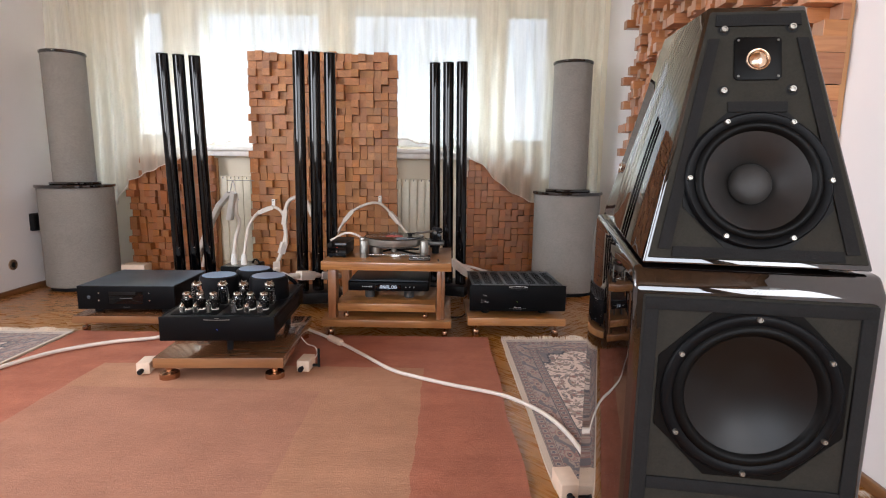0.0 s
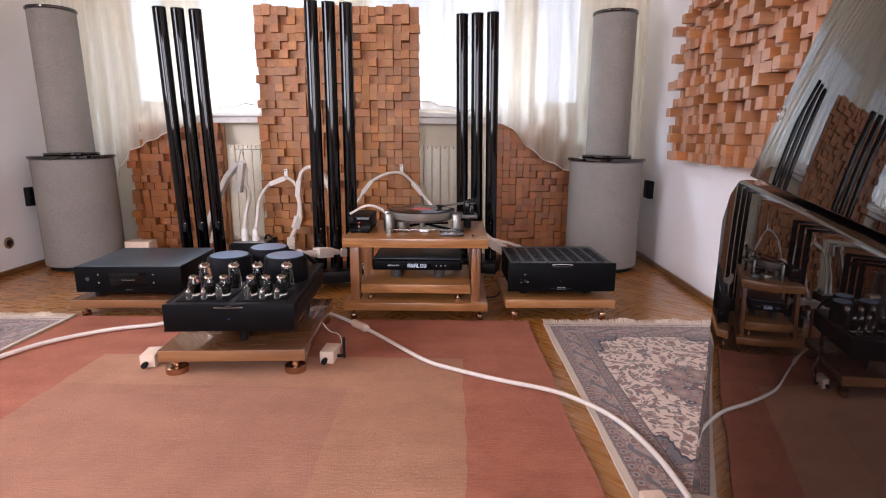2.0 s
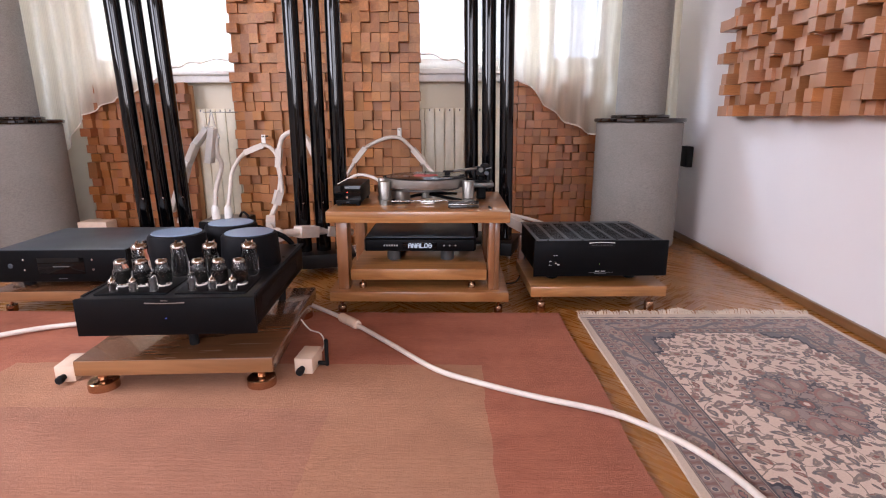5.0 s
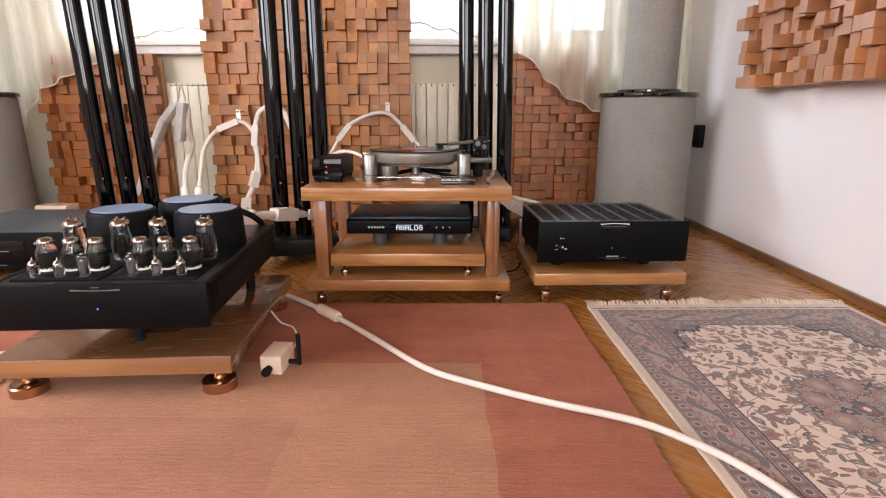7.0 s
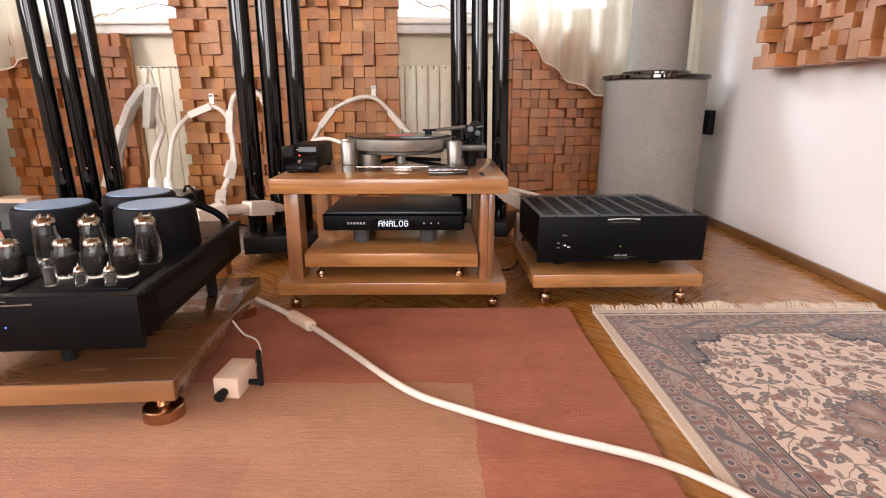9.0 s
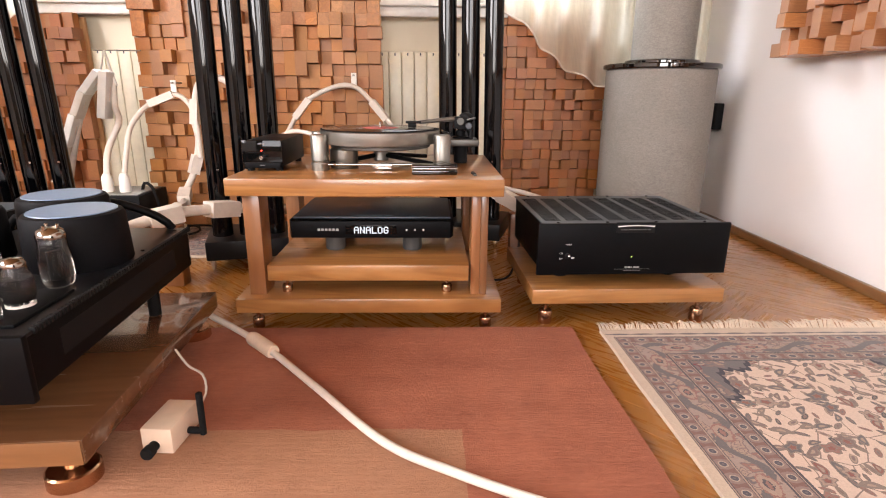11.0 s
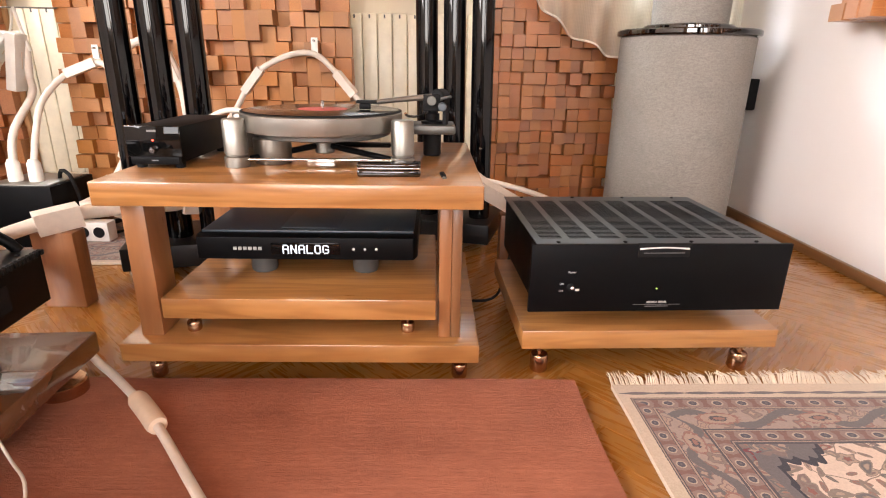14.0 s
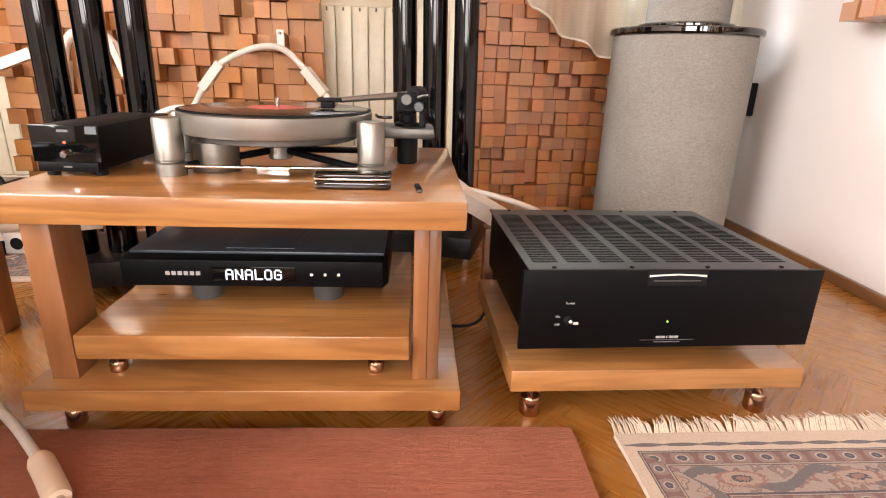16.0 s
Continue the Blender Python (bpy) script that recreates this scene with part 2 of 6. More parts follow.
def curtain_cloth():
    k = Mat("sheer_curtain")
    c = k.co()
    x = k.xyz(c)
    thread = k.op("ADD", k.op("SINE", k.op("MULTIPLY", x[0], 1400.0)), k.op("SINE", k.op("MULTIPLY", x[2], 1400.0)))
    n = k.noise(k.scaled(c, (26, 26, 1.6)), 1.0, 4)
    dif = k.node("ShaderNodeBsdfDiffuse")
    tl = k.node("ShaderNodeBsdfTranslucent")
    tr = k.node("ShaderNodeBsdfTransparent")
    m1, m2 = k.node("ShaderNodeMixShader"), k.node("ShaderNodeMixShader")
    m1.inputs[0].default_value = 0.55
    k.link(dif.outputs[0], m1.inputs[1])
    k.link(tl.outputs[0], m1.inputs[2])
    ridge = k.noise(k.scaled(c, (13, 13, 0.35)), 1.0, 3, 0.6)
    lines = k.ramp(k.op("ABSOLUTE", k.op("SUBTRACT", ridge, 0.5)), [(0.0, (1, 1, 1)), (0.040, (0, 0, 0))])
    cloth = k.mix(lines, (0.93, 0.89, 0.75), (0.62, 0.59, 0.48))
    for b in (dif, tl):
        k.link(cloth, b.inputs["Color"])
    fac = k.op("ADD", k.op("MULTIPLY", thread, 0.03), k.op("ADD", k.op("MULTIPLY", n, 0.30), 0.38))
    fac = k.op("MINIMUM", k.op("ADD", fac, k.op("MULTIPLY", lines, 0.25)), 0.95)
    k.link(fac, m2.inputs[0])
    k.link(tr.outputs[0], m2.inputs[1])
    k.link(m1.outputs[0], m2.inputs[2])
    k.link(m2.outputs[0], k.t.nodes["Material Output"].inputs["Surface"])
    return k.m


M_CURTAIN = curtain_cloth()


def kilim():
    """Flat-woven wool rug: red border, sand field, paler and browner squares in it."""
    k = Mat("kilim_wool")
    c = k.co()
    x = k.xyz(c)
    wob = k.op("MULTIPLY", k.op("SUBTRACT", k.noise(k.scaled(c, (9, 9, 9)), 1.0, 3), 0.5), 0.025)
    wx, wy = k.op("ADD", x[0], wob), k.op("ADD", x[1], wob)
    weft = k.noise(k.scaled(c, (46, 105, 1)), 1.0, 6, 0.9, 0.3)
    abrash = k.noise(k.scaled(c, (1.6, 9, 1)), 1.0, 5, 0.7)
    blotch = k.noise(c, 7.0, 6, 0.65)
    streak = k.noise(k.scaled(c, (17, 190, 1)), 1.0, 4, 0.75, 0.4)
    s = k.op("ADD", k.op("MULTIPLY", weft, 0.34), k.op("ADD", k.op("MULTIPLY", abrash, 0.26), k.op("MULTIPLY", blotch, 0.30)))
    s = k.op("ADD", s, k.op("MULTIPLY", streak, 0.17))
    red = k.ramp(s, [(0.36, (0.225, 0.069, 0.037)), (0.64, (0.455, 0.160, 0.089))])
    sand = k.ramp(s, [(0.36, (0.300, 0.140, 0.077)), (0.64, (0.480, 0.245, 0.140))])
    rose = k.ramp(s, [(0.36, (0.270, 0.119, 0.072)), (0.64, (0.440, 0.210, 0.128))])
    field = k.op("MULTIPLY", k.op("MULTIPLY", k.op("GREATER_THAN", wx, -1.40), k.op("LESS_THAN", wx, -0.035)), k.op("LESS_THAN", wy, 2.555))
    sq = k.op("MULTIPLY", k.op("LESS_THAN", wx, -0.42), k.op("LESS_THAN", wy, 2.305))
    col = k.mix(field, red, k.mix(sq, sand, rose))
    k.set(color=col, rough=0.95)
    rib = k.op("SINE", k.op("MULTIPLY", k.op("ADD", x[1], k.op("MULTIPLY", weft, 0.02)), 420.0))
    k.bump(k.op("ADD", k.op("MULTIPLY", streak, 0.6), k.op("ADD", k.op("MULTIPLY", rib, 0.015), weft)), 0.8, 0.004)
    return k.m


M_KILIM = kilim()


def persian(name, half_x, half_y):
    """Knotted rug: cream edge, guard stripes of rosettes, scroll border, dark scalloped corners, ivory field with medallion and blossoms."""
    k = Mat(name)
    c = k.co()
    x = k.xyz(c)
    ax, ay = k.op("ABSOLUTE", x[0]), k.op("ABSOLUTE", x[1])
    to_side = k.op("SUBTRACT", half_x + 0.012, ax)
    to_end = k.op("SUBTRACT", half_y - 0.012, ay)
    fray = k.op("MULTIPLY", k.op("SUBTRACT", k.noise(c, 190, 2), 0.5), 0.30)
    d = k.op("ADD", k.op("MINIMUM", to_side, to_end), k.op("MULTIPLY", fray, 0.006))
    on_side = k.op("LESS_THAN", to_side, to_end)
    along = k.op("ADD", k.op("MULTIPLY", on_side, x[1]), k.op("MULTIPLY", k.op("SUBTRACT", 1.0, on_side), k.op("MULTIPLY", x[0], 0.75)))
    ivory, cream = (0.70, 0.555, 0.455), (0.60, 0.49, 0.38)
    rose, wine, brick_red = (0.30, 0.155, 0.130), (0.20, 0.040, 0.050), (0.27, 0.105, 0.085)
    slate, steel, ink = (0.085, 0.078, 0.088), (0.150, 0.132, 0.138), (0.035, 0.033, 0.048)
    sand, dusk, leaf = (0.40, 0.290, 0.230), (0.220, 0.155, 0.142), (0.25, 0.200, 0.165)

    def less(a, b):
        return k.op("LESS_THAN", a, b)

    def band(a, b):
        return k.op("MULTIPLY", k.op("GREATER_THAN", d, a), less(d, b))

    def motifs(ground, scale, a, b, petals, amp, stops, outline, heart, shift=0.0):
        """Leaves or blossoms, one to a cell, each turned and coloured at random."""
        here = k.scaled(c, (1, 1, 1), (shift, shift * 0.7, 0))
        v = k.voronoi(here, scale, random_ness=0.85)
        hue3 = k.xyz(v.outputs["Color"])
        p, q = k.xyz(here), k.xyz(v.outputs["Position"])
        dx, dy = k.op("SUBTRACT", p[0], q[0]), k.op("SUBTRACT", p[1], q[1])
        turn = k.op("MULTIPLY", hue3[1], 6.28)
        co_, si_ = k.op("COSINE", turn), k.op("SINE", turn)
        lx = k.op("DIVIDE", k.op("ADD", k.op("MULTIPLY", dx, co_), k.op("MULTIPLY", dy, si_)), a)
        ly = k.op("DIVIDE", k.op("SUBTRACT", k.op("MULTIPLY", dy, co_), k.op("MULTIPLY", dx, si_)), b)
        th = k.op("ARCTAN2", ly, lx)
        r = k.op("SQRT", k.op("ADD", k.op("MULTIPLY", lx, lx), k.op("MULTIPLY", ly, ly)))
        r = k.op("ADD", k.op("MULTIPLY", r, k.op("ADD", 1.0, k.op("MULTIPLY", k.op("SINE", k.op("MULTIPLY", th, petals)), amp))), fray)
        r = k.op("MULTIPLY", r, k.op("ADD", 0.85, k.op("MULTIPLY", hue3[2], 0.5)))
        hue = k.ramp(hue3[0], stops)
        hue.node.color_ramp.interpolation = "CONSTANT"
        out = k.mix(less(r, 1.0), ground, outline)
        out = k.mix(less(r, 0.80), out, hue)
        out = k.mix(less(r, 0.46), out, outline)
        return k.mix(less(r, 0.34), out, heart)

    # ivory field: stems, leaves, blossoms
    bend = k.node("ShaderNodeTexNoise")
    k.link(c, bend.inputs["Vector"])
    bend.inputs["Scale"].default_value = 9
    swirl = k.mix(0.05, c, bend.outputs["Color"], "ADD")
    stem = k.voronoi(swirl, 13.0, "DISTANCE_TO_EDGE").outputs["Distance"]
    field = k.mix(less(stem, 0.014), ivory, leaf)
    field = motifs(field, 33.0, 0.0130, 0.0052, 2.0, 0.15, [(0.0, leaf), (0.3, steel), (0.55, rose), (0.75, sand), (0.9, slate)], leaf, dusk)
    field = motifs(field, 21.0, 0.0180, 0.0080, 3.0, 0.15, [(0.0, steel), (0.35, brick_red), (0.55, leaf), (0.8, dusk)], leaf, sand, 3.3)
    field = motifs(field, 12.5, 0.0205, 0.0150, 5.0, 0.20, [(0.0, dusk), (0.3, sand), (0.5, rose), (0.7, steel), (0.88, sand)], leaf, brick_red, 7.1)
    # medallion with a ring of blossoms
    r = k.op("SQRT", k.op("ADD", k.op("POWER", k.op("DIVIDE", x[0], 0.140), 2.0), k.op("POWER", k.op("DIVIDE", x[1], 0.180), 2.0)))
    th = k.op("ARCTAN2", k.op("DIVIDE", x[0], 0.140), k.op("DIVIDE", x[1], 0.180))
    teeth = k.op("MULTIPLY", k.op("ABSOLUTE", k.op("SINE", k.op("MULTIPLY", th, 16.0))), 0.07)
    lobes = k.op("ADD", k.op("ADD", r, teeth), k.op("MULTIPLY", k.op("ABSOLUTE", k.op("SINE", k.op("MULTIPLY", th, 4.0))), 0.14))
    medal = motifs((0.30, 0.235, 0.21), 30.0, 0.0170, 0.0120, 5.0, 0.25, [(0.0, steel), (0.3, sand), (0.55, rose), (0.8, slate)], ink, sand, 1.7)
    px = k.op("SUBTRACT", k.op("FRACT", k.op("MULTIPLY", th, 8.0 / 6.2832)), 0.5)
    ring_r = k.op("SQRT", k.op("ADD", k.op("POWER", k.op("MULTIPLY", px, 1.75), 2.0), k.op("POWER", k.op("DIVIDE", k.op("SUBTRACT", r, 0.60), 0.36), 2.0)))
    ring_r = k.op("ADD", ring_r, fray)
    medal = k.mix(less(ring_r, 0.70), medal, rose)
    medal = k.mix(less(ring_r, 0.52), medal, (0.30, 0.215, 0.18))
    medal = k.mix(less(ring_r, 0.26), medal, sand)
    medal = k.mix(less(k.op("ADD", r, fray), 0.17), medal, slate)
    medal = k.mix(less(k.op("ADD", r, fray), 0.10), medal, brick_red)
    medal = k.mix(less(r, 0.05), medal, ivory)
    medal = k.mix(k.op("GREATER_THAN", lobes, 0.97), medal, steel)
    field = k.mix(less(lobes, 1.02), field, medal)
    # corners outside a scalloped oval
    e = k.op("SQRT", k.op("ADD", k.op("POWER", k.op("DIVIDE", ax, 0.325), 2.0), k.op("POWER", k.op("DIVIDE", ay, 0.525), 2.0)))
    eth = k.op("ARCTAN2", ax, ay)
    big = k.op("MULTIPLY", k.op("SINE", k.op("MULTIPLY", eth, 22.0)), 0.050)
    small = k.op("MULTIPLY", k.op("ABSOLUTE", k.op("SINE", k.op("MULTIPLY", eth, 66.0))), 0.022)
    edge = k.op("ADD", k.op("ADD", e, big), small)
    corner = motifs(dusk, 26.0, 0.0210, 0.0130, 4.0, 0.28, [(0.0, steel), (0.3, sand), (0.5, rose), (0.7, slate), (0.9, wine)], steel, sand, 5.9)
    corner = motifs(corner, 38.0, 0.0150, 0.0060, 3.0, 0.2, [(0.0, sand), (0.5, steel), (0.8, ink)], leaf, rose, 2.3)
    blue_edge = k.op("ADD", edge, k.op("MULTIPLY", k.op("SINE", k.op("MULTIPLY", eth, 31.0)), 0.05))
    corner = k.mix(less(blue_edge, 1.09), corner, steel)
    corner = k.mix(less(edge, 1.03), corner, ink)
    field = k.mix(k.op("GREATER_THAN", edge, 1.0), field, corner)

    # guard stripes: pale-rimmed dark rosettes and red hooks by turns
    rep = k.op("SUBTRACT", k.op("FRACT", k.op("MULTIPLY", along, 1 / 0.0335)), 0.5)

    def rosettes(mid):
        q = k.op("DIVIDE", k.op("SUBTRACT", d, mid), 0.0335)
        rr = k.op("ADD", k.op("SQRT", k.op("ADD", k.op("POWER", rep, 2.0), k.op("POWER", q, 2.0))), k.op("MULTIPLY", fray, 0.22))
        gap = k.op("SUBTRACT", 0.5, k.op("ABSOLUTE", rep))
        hook = k.op("ADD", k.op("ABSOLUTE", k.op("SUBTRACT", gap, k.op("ABSOLUTE", k.op("MULTIPLY", q, 0.3)))), k.op("MULTIPLY", fray, 0.2))
        a = k.mix(less(hook, 0.085), (0.275, 0.195, 0.170), (0.215, 0.115, 0.100))
        a = k.mix(less(rr, 0.24), a, (0.46, 0.37, 0.30))
        a = k.mix(less(rr, 0.175), a, (0.085, 0.08, 0.10))
        return k.mix(less(rr, 0.06), a, steel)

    # main border: vine, palmettes
    vine = k.op("ADD", k.op("SUBTRACT", d, 0.093), k.op("MULTIPLY", k.op("SINE", k.op("MULTIPLY", along, 47.0)), 0.019))
    main = motifs((0.37, 0.285, 0.24), 34.0, 0.0150, 0.0110, 4.0, 0.25, [(0.0, rose), (0.3, sand), (0.55, steel), (0.8, leaf)], dusk, sand, 4.4)
    main = k.mix(less(k.op("ADD", k.op("ABSOLUTE", vine), k.op("MULTIPLY", fray, 0.03)), 0.0085), main, steel)
    pal = k.op("SUBTRACT", k.op("FRACT", k.op("MULTIPLY", along, 47.0 / 6.2832)), 0.5)
    pr = k.op("ADD", k.op("SQRT", k.op("ADD", k.op("POWER", k.op("MULTIPLY", pal, 2.2), 2.0), k.op("POWER", k.op("DIVIDE", k.op("SUBTRACT", d, 0.093), 0.036), 2.0))), fray)
    main = k.mix(less(pr, 0.46), main, rose)
    main = k.mix(less(pr, 0.38), main, sand)
    main = k.mix(less(pr, 0.20), main, slate)
    main = k.mix(less(pr, 0.13), main, rose)
    col = field
    col = k.mix(band(0.120, 0.160), col, slate)
    col = k.mix(band(0.125, 0.155), col, sand)
    col = k.mix(band(0.127, 0.153), col, slate)
    col = k.mix(band(0.128, 0.151), col, rosettes(0.1395))
    col = k.mix(band(0.0655, 0.121), col, main)
    col = k.mix(band(0.0600, 0.0660), col, slate)
    col = k.mix(band(0.0615, 0.0645), col, sand)
    col = k.mix(band(0.0365, 0.0605), col, rosettes(0.0485))
    col = k.mix(band(0.0310, 0.0370), col, slate)
    col = k.mix(band(0.0330, 0.0350), col, sand)
    col = k.mix(less(d, 0.0312), col, cream)
    # a broken slate stripe across both ends
    dash = k.op("ADD", k.op("ABSOLUTE", k.op("SUBTRACT", d, 0.017)), k.op("MULTIPLY", k.op("ABSOLUTE", k.op("SINE", k.op("MULTIPLY", x[0], 54.0))), -0.0030))
    dash = k.op("MULTIPLY", less(dash, 0.0015), k.op("SUBTRACT", 1.0, on_side))
    col = k.mix(dash, col, steel)
    wool = k.noise(c, 300, 3)
    col = k.mix(0.30, col, k.ramp(wool, [(0.3, (0.45, 0.43, 0.41)), (0.7, (1, 1, 1))]), "MULTIPLY")
    k.set(color=col, rough=0.95, sheen=0.15)
    k.bump(wool, 0.35, 0.0015)
    return k.m


# ---------------------------------------------------------------- mesh helpers
def finish(bm, name, mat, smooth=None):
    me = bpy.data.meshes.new(name)
    bm.normal_update()
    bm.to_mesh(me)
    bm.free()
    if mat is not None:
        me.materials.append(mat)
    if smooth is not None:
        for p in me.polygons:
            p.use_smooth = True
        me.set_sharp_from_angle(angle=radians(smooth))
    return me


def part(name, bm, mat, parent=None, label="", smooth=35):
    ob = new(name, finish(bm, name, mat, smooth))
    ob.parent = parent
    if label:
        ob["label"] = label
    return ob


def thing(name, m, label, category, group="", kind=""):
    ob = new(name)
    ob.empty_display_size = 0.1
    ob.matrix_world = m
    return tagged(ob, label, category, group, kind)


def box(x0, x1, y0, y1, z0, z1, bevel=0.0, seg=2, bm=None):
    out = bm or bmesh.new()
    b = bmesh.new()
    bmesh.ops.create_cube(b, size=1, matrix=Matrix.LocRotScale(((x0 + x1) / 2, (y0 + y1) / 2, (z0 + z1) / 2), None, (x1 - x0, y1 - y0, z1 - z0)))
    if bevel:
        bmesh.ops.bevel(b, geom=b.edges[:], offset=bevel, segments=seg, profile=0.5, affect="EDGES")
    if bm is None:
        out.free()
        return b
    me = bpy.data.meshes.new("tmp")
    b.to_mesh(me)
    b.free()
    out.from_mesh(me)
    bpy.data.meshes.remove(me)
    return out


def lathe(profile, seg=32, m=None, bm=None):
    """Turn (radius, height) pairs round z; ends with radius 0 close to a point."""
    bm = bm or bmesh.new()
    m = m or Matrix()
    rings = []
    for r, z in profile:
        if r <= 1e-6:
            rings.append([bm.verts.new(m @ Vector((0, 0, z)))])
        else:
            rings.append([bm.verts.new(m @ Vector((r * math.cos(2 * math.pi * i / seg), r * math.sin(2 * math.pi * i / seg), z))) for i in range(seg)])
    for a, b in zip(rings, rings[1:]):
        for i in range(seg):
            j = (i + 1) % seg
            if len(a) == 1 and len(b) > 1:
                bm.faces.new((a[0], b[j], b[i]))
            elif len(b) == 1 and len(a) > 1:
                bm.faces.new((a[i], a[j], b[0]))
            elif len(a) > 1:
                bm.faces.new((a[i], a[j], b[j], b[i]))
    bmesh.ops.recalc_face_normals(bm, faces=bm.faces)
    return bm


def rod(r, z0, z1, bevel=0.0, seg=28, m=None, bm=None):
    b = min(bevel, r * 0.9)
    prof = [(0, z0), (r - b, z0), (r, z0 + b), (r, z1 - b), (r - b, z1), (0, z1)] if b else [(0, z0), (r, z0), (r, z1), (0, z1)]
    return lathe(prof, seg, m, bm)


def smooth_path(points, step=0.015):
    """A Catmull-Rom line through the points."""
    p = [Vector(q) for q in points]
    p = [2 * p[0] - p[1], *p, 2 * p[-1] - p[-2]]
    out = []
    for a, b, c, d in zip(p, p[1:], p[2:], p[3:]):
        n = max(2, int((c - b).length / step))
        for i in range(n):
            t = i / n
            out.append(0.5 * ((2 * b) + (c - a) * t + (2 * a - 5 * b + 4 * c - d) * t * t + (3 * b - a - 3 * c + d) * t ** 3))
    out.append(p[-2])
    return out


def hose(points, radius, seg=12, step=0.015, flat=1.0, bm=None, twist=0.0):
    """A tube along a smooth line; radius may be a function of how far along (0 to 1) it is."""
    bm = bm or bmesh.new()
    line = smooth_path(points, step)
    rings, side = [], None
    for i, q in enumerate(line):
        d = (line[min(i + 1, len(line) - 1)] - line[max(i - 1, 0)]).normalized()
        if side is None:
            side = d.cross(Vector((0, 0, 1)))
            side = side.normalized() if side.length > 1e-3 else Vector((1, 0, 0))
        side = (side - d * side.dot(d)).normalized()
        up = side.cross(d)
        r = radius(i / (len(line) - 1)) if callable(radius) else radius
        rings.append([bm.verts.new(q + side * (r * math.cos(2 * math.pi * k / seg + twist)) + up * (r * flat * math.sin(2 * math.pi * k / seg + twist))) for k in range(seg)])
    for a, b in zip(rings, rings[1:]):
        for k in range(seg):
            bm.faces.new((a[k], a[(k + 1) % seg], b[(k + 1) % seg], b[k]))
    bm.faces.new(rings[0][::-1])
    bm.faces.new(rings[-1])
    bmesh.ops.recalc_face_normals(bm, faces=bm.faces)
    return bm


def prism(outline, y0, y1, bevel=0.0, seg=2):
    """An outline in x and z, drawn out along y."""
    bm = bmesh.new()
    a = [bm.verts.new((x, y0, z)) for x, z in outline]
    b = [bm.verts.new((x, y1, z)) for x, z in outline]
    n = len(outline)
    bm.faces.new(a[::-1])
    bm.faces.new(b)
    for i in range(n):
        bm.faces.new((a[i], a[(i + 1) % n], b[(i + 1) % n], b[i]))
    bmesh.ops.recalc_face_normals(bm, faces=bm.faces)
    if bevel:
        bmesh.ops.bevel(bm, geom=bm.edges[:], offset=bevel, segments=seg, profile=0.5, affect="EDGES")
    return bm


def lettering(name, text, size, m, mat, parent, spacing=1.0, thick=0.0):
    cu = bpy.data.curves.new(name, "FONT")
    cu.body, cu.size, cu.align_x, cu.align_y, cu.space_character = text, size, "CENTER", "CENTER", spacing
    cu.offset = thick
    tmp = bpy.data.objects.new(name, cu)
    scene.collection.objects.link(tmp)
    me = bpy.data.meshes.new_from_object(tmp.evaluated_get(bpy.context.evaluated_depsgraph_get()))
    bpy.data.objects.remove(tmp)
    me.materials.clear()
    me.materials.append(mat)
    ob = new(name, me)
    ob.parent = parent
    ob.matrix_basis = m
    return ob


def structure(name, bm, mat, label="", smooth=None):
    ob = new(name, finish(bm, name, mat, smooth))
    return tagged(ob, label, "", "", "structure")


FACE_SOUTH = pose(0, 0, 0, 90, 0, 0)

# ---------------------------------------------------------------- the room
X0, X1, Y0, Y1, TOP = -2.73, 1.235, -2.2, 4.60, 2.55
WINDOWS = [(-2.36, -2.08), (-1.87, -0.90), (-0.70, 0.285), (0.455, 0.82)]
SILL, HEAD = 1.00, 2.02

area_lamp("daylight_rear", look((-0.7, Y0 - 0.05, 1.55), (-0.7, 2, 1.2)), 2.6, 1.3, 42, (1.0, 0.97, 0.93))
# Added fill lamp in an unseen east opening; no window is known there.
area_lamp("fill_east", look((X1 + 0.05, -1.15, 1.55), (-1.6, 1.2, 0.6)), 1.5, 1.25, 34, (1.0, 0.96, 0.90))
area_lamp("daylight_sky", look((-0.75, 5.7, 3.4), (-0.75, 4.2, 0.8)), 4.2, 1.8, 42, (0.84, 0.93, 1.0))
area_lamp("daylight_sky_corner", look((-1.8, 5.6, 2.85), (1.2, 3.85, 0.95)), 1.4, 0.7, 180, (0.78, 0.90, 1.0))
area_lamp("daylight_side", look((X0 - 0.05, 1.20, 1.65), (1.2, 1.20, 1.50)), 2.2, 1.1, 57, (1.0, 0.97, 0.94))

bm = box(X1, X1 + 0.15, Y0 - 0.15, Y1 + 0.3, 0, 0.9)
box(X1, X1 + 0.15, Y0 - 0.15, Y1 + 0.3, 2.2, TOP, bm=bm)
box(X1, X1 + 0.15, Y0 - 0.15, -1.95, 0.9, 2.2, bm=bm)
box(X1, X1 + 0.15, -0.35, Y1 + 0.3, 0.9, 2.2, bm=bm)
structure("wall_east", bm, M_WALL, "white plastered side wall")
bm = box(X0 - 0.15, X0, Y0 - 0.15, Y1 + 0.3, 0, 1.1)
box(X0 - 0.15, X0, Y0 - 0.15, Y1 + 0.3, 2.2, TOP, bm=bm)
box(X0 - 0.15, X0, Y0 - 0.15, 0.05, 1.1, 2.2, bm=bm)
box(X0 - 0.15, X0, 2.35, Y1 + 0.3, 1.1, 2.2, bm=bm)
structure("wall_west", bm, M_WALL, "white plastered side wall with a wide window")
bm = box(X0 - 0.15, X1 + 0.15, Y0 - 0.15, Y1 + 0.3, TOP + 0.012, TOP + 0.12)
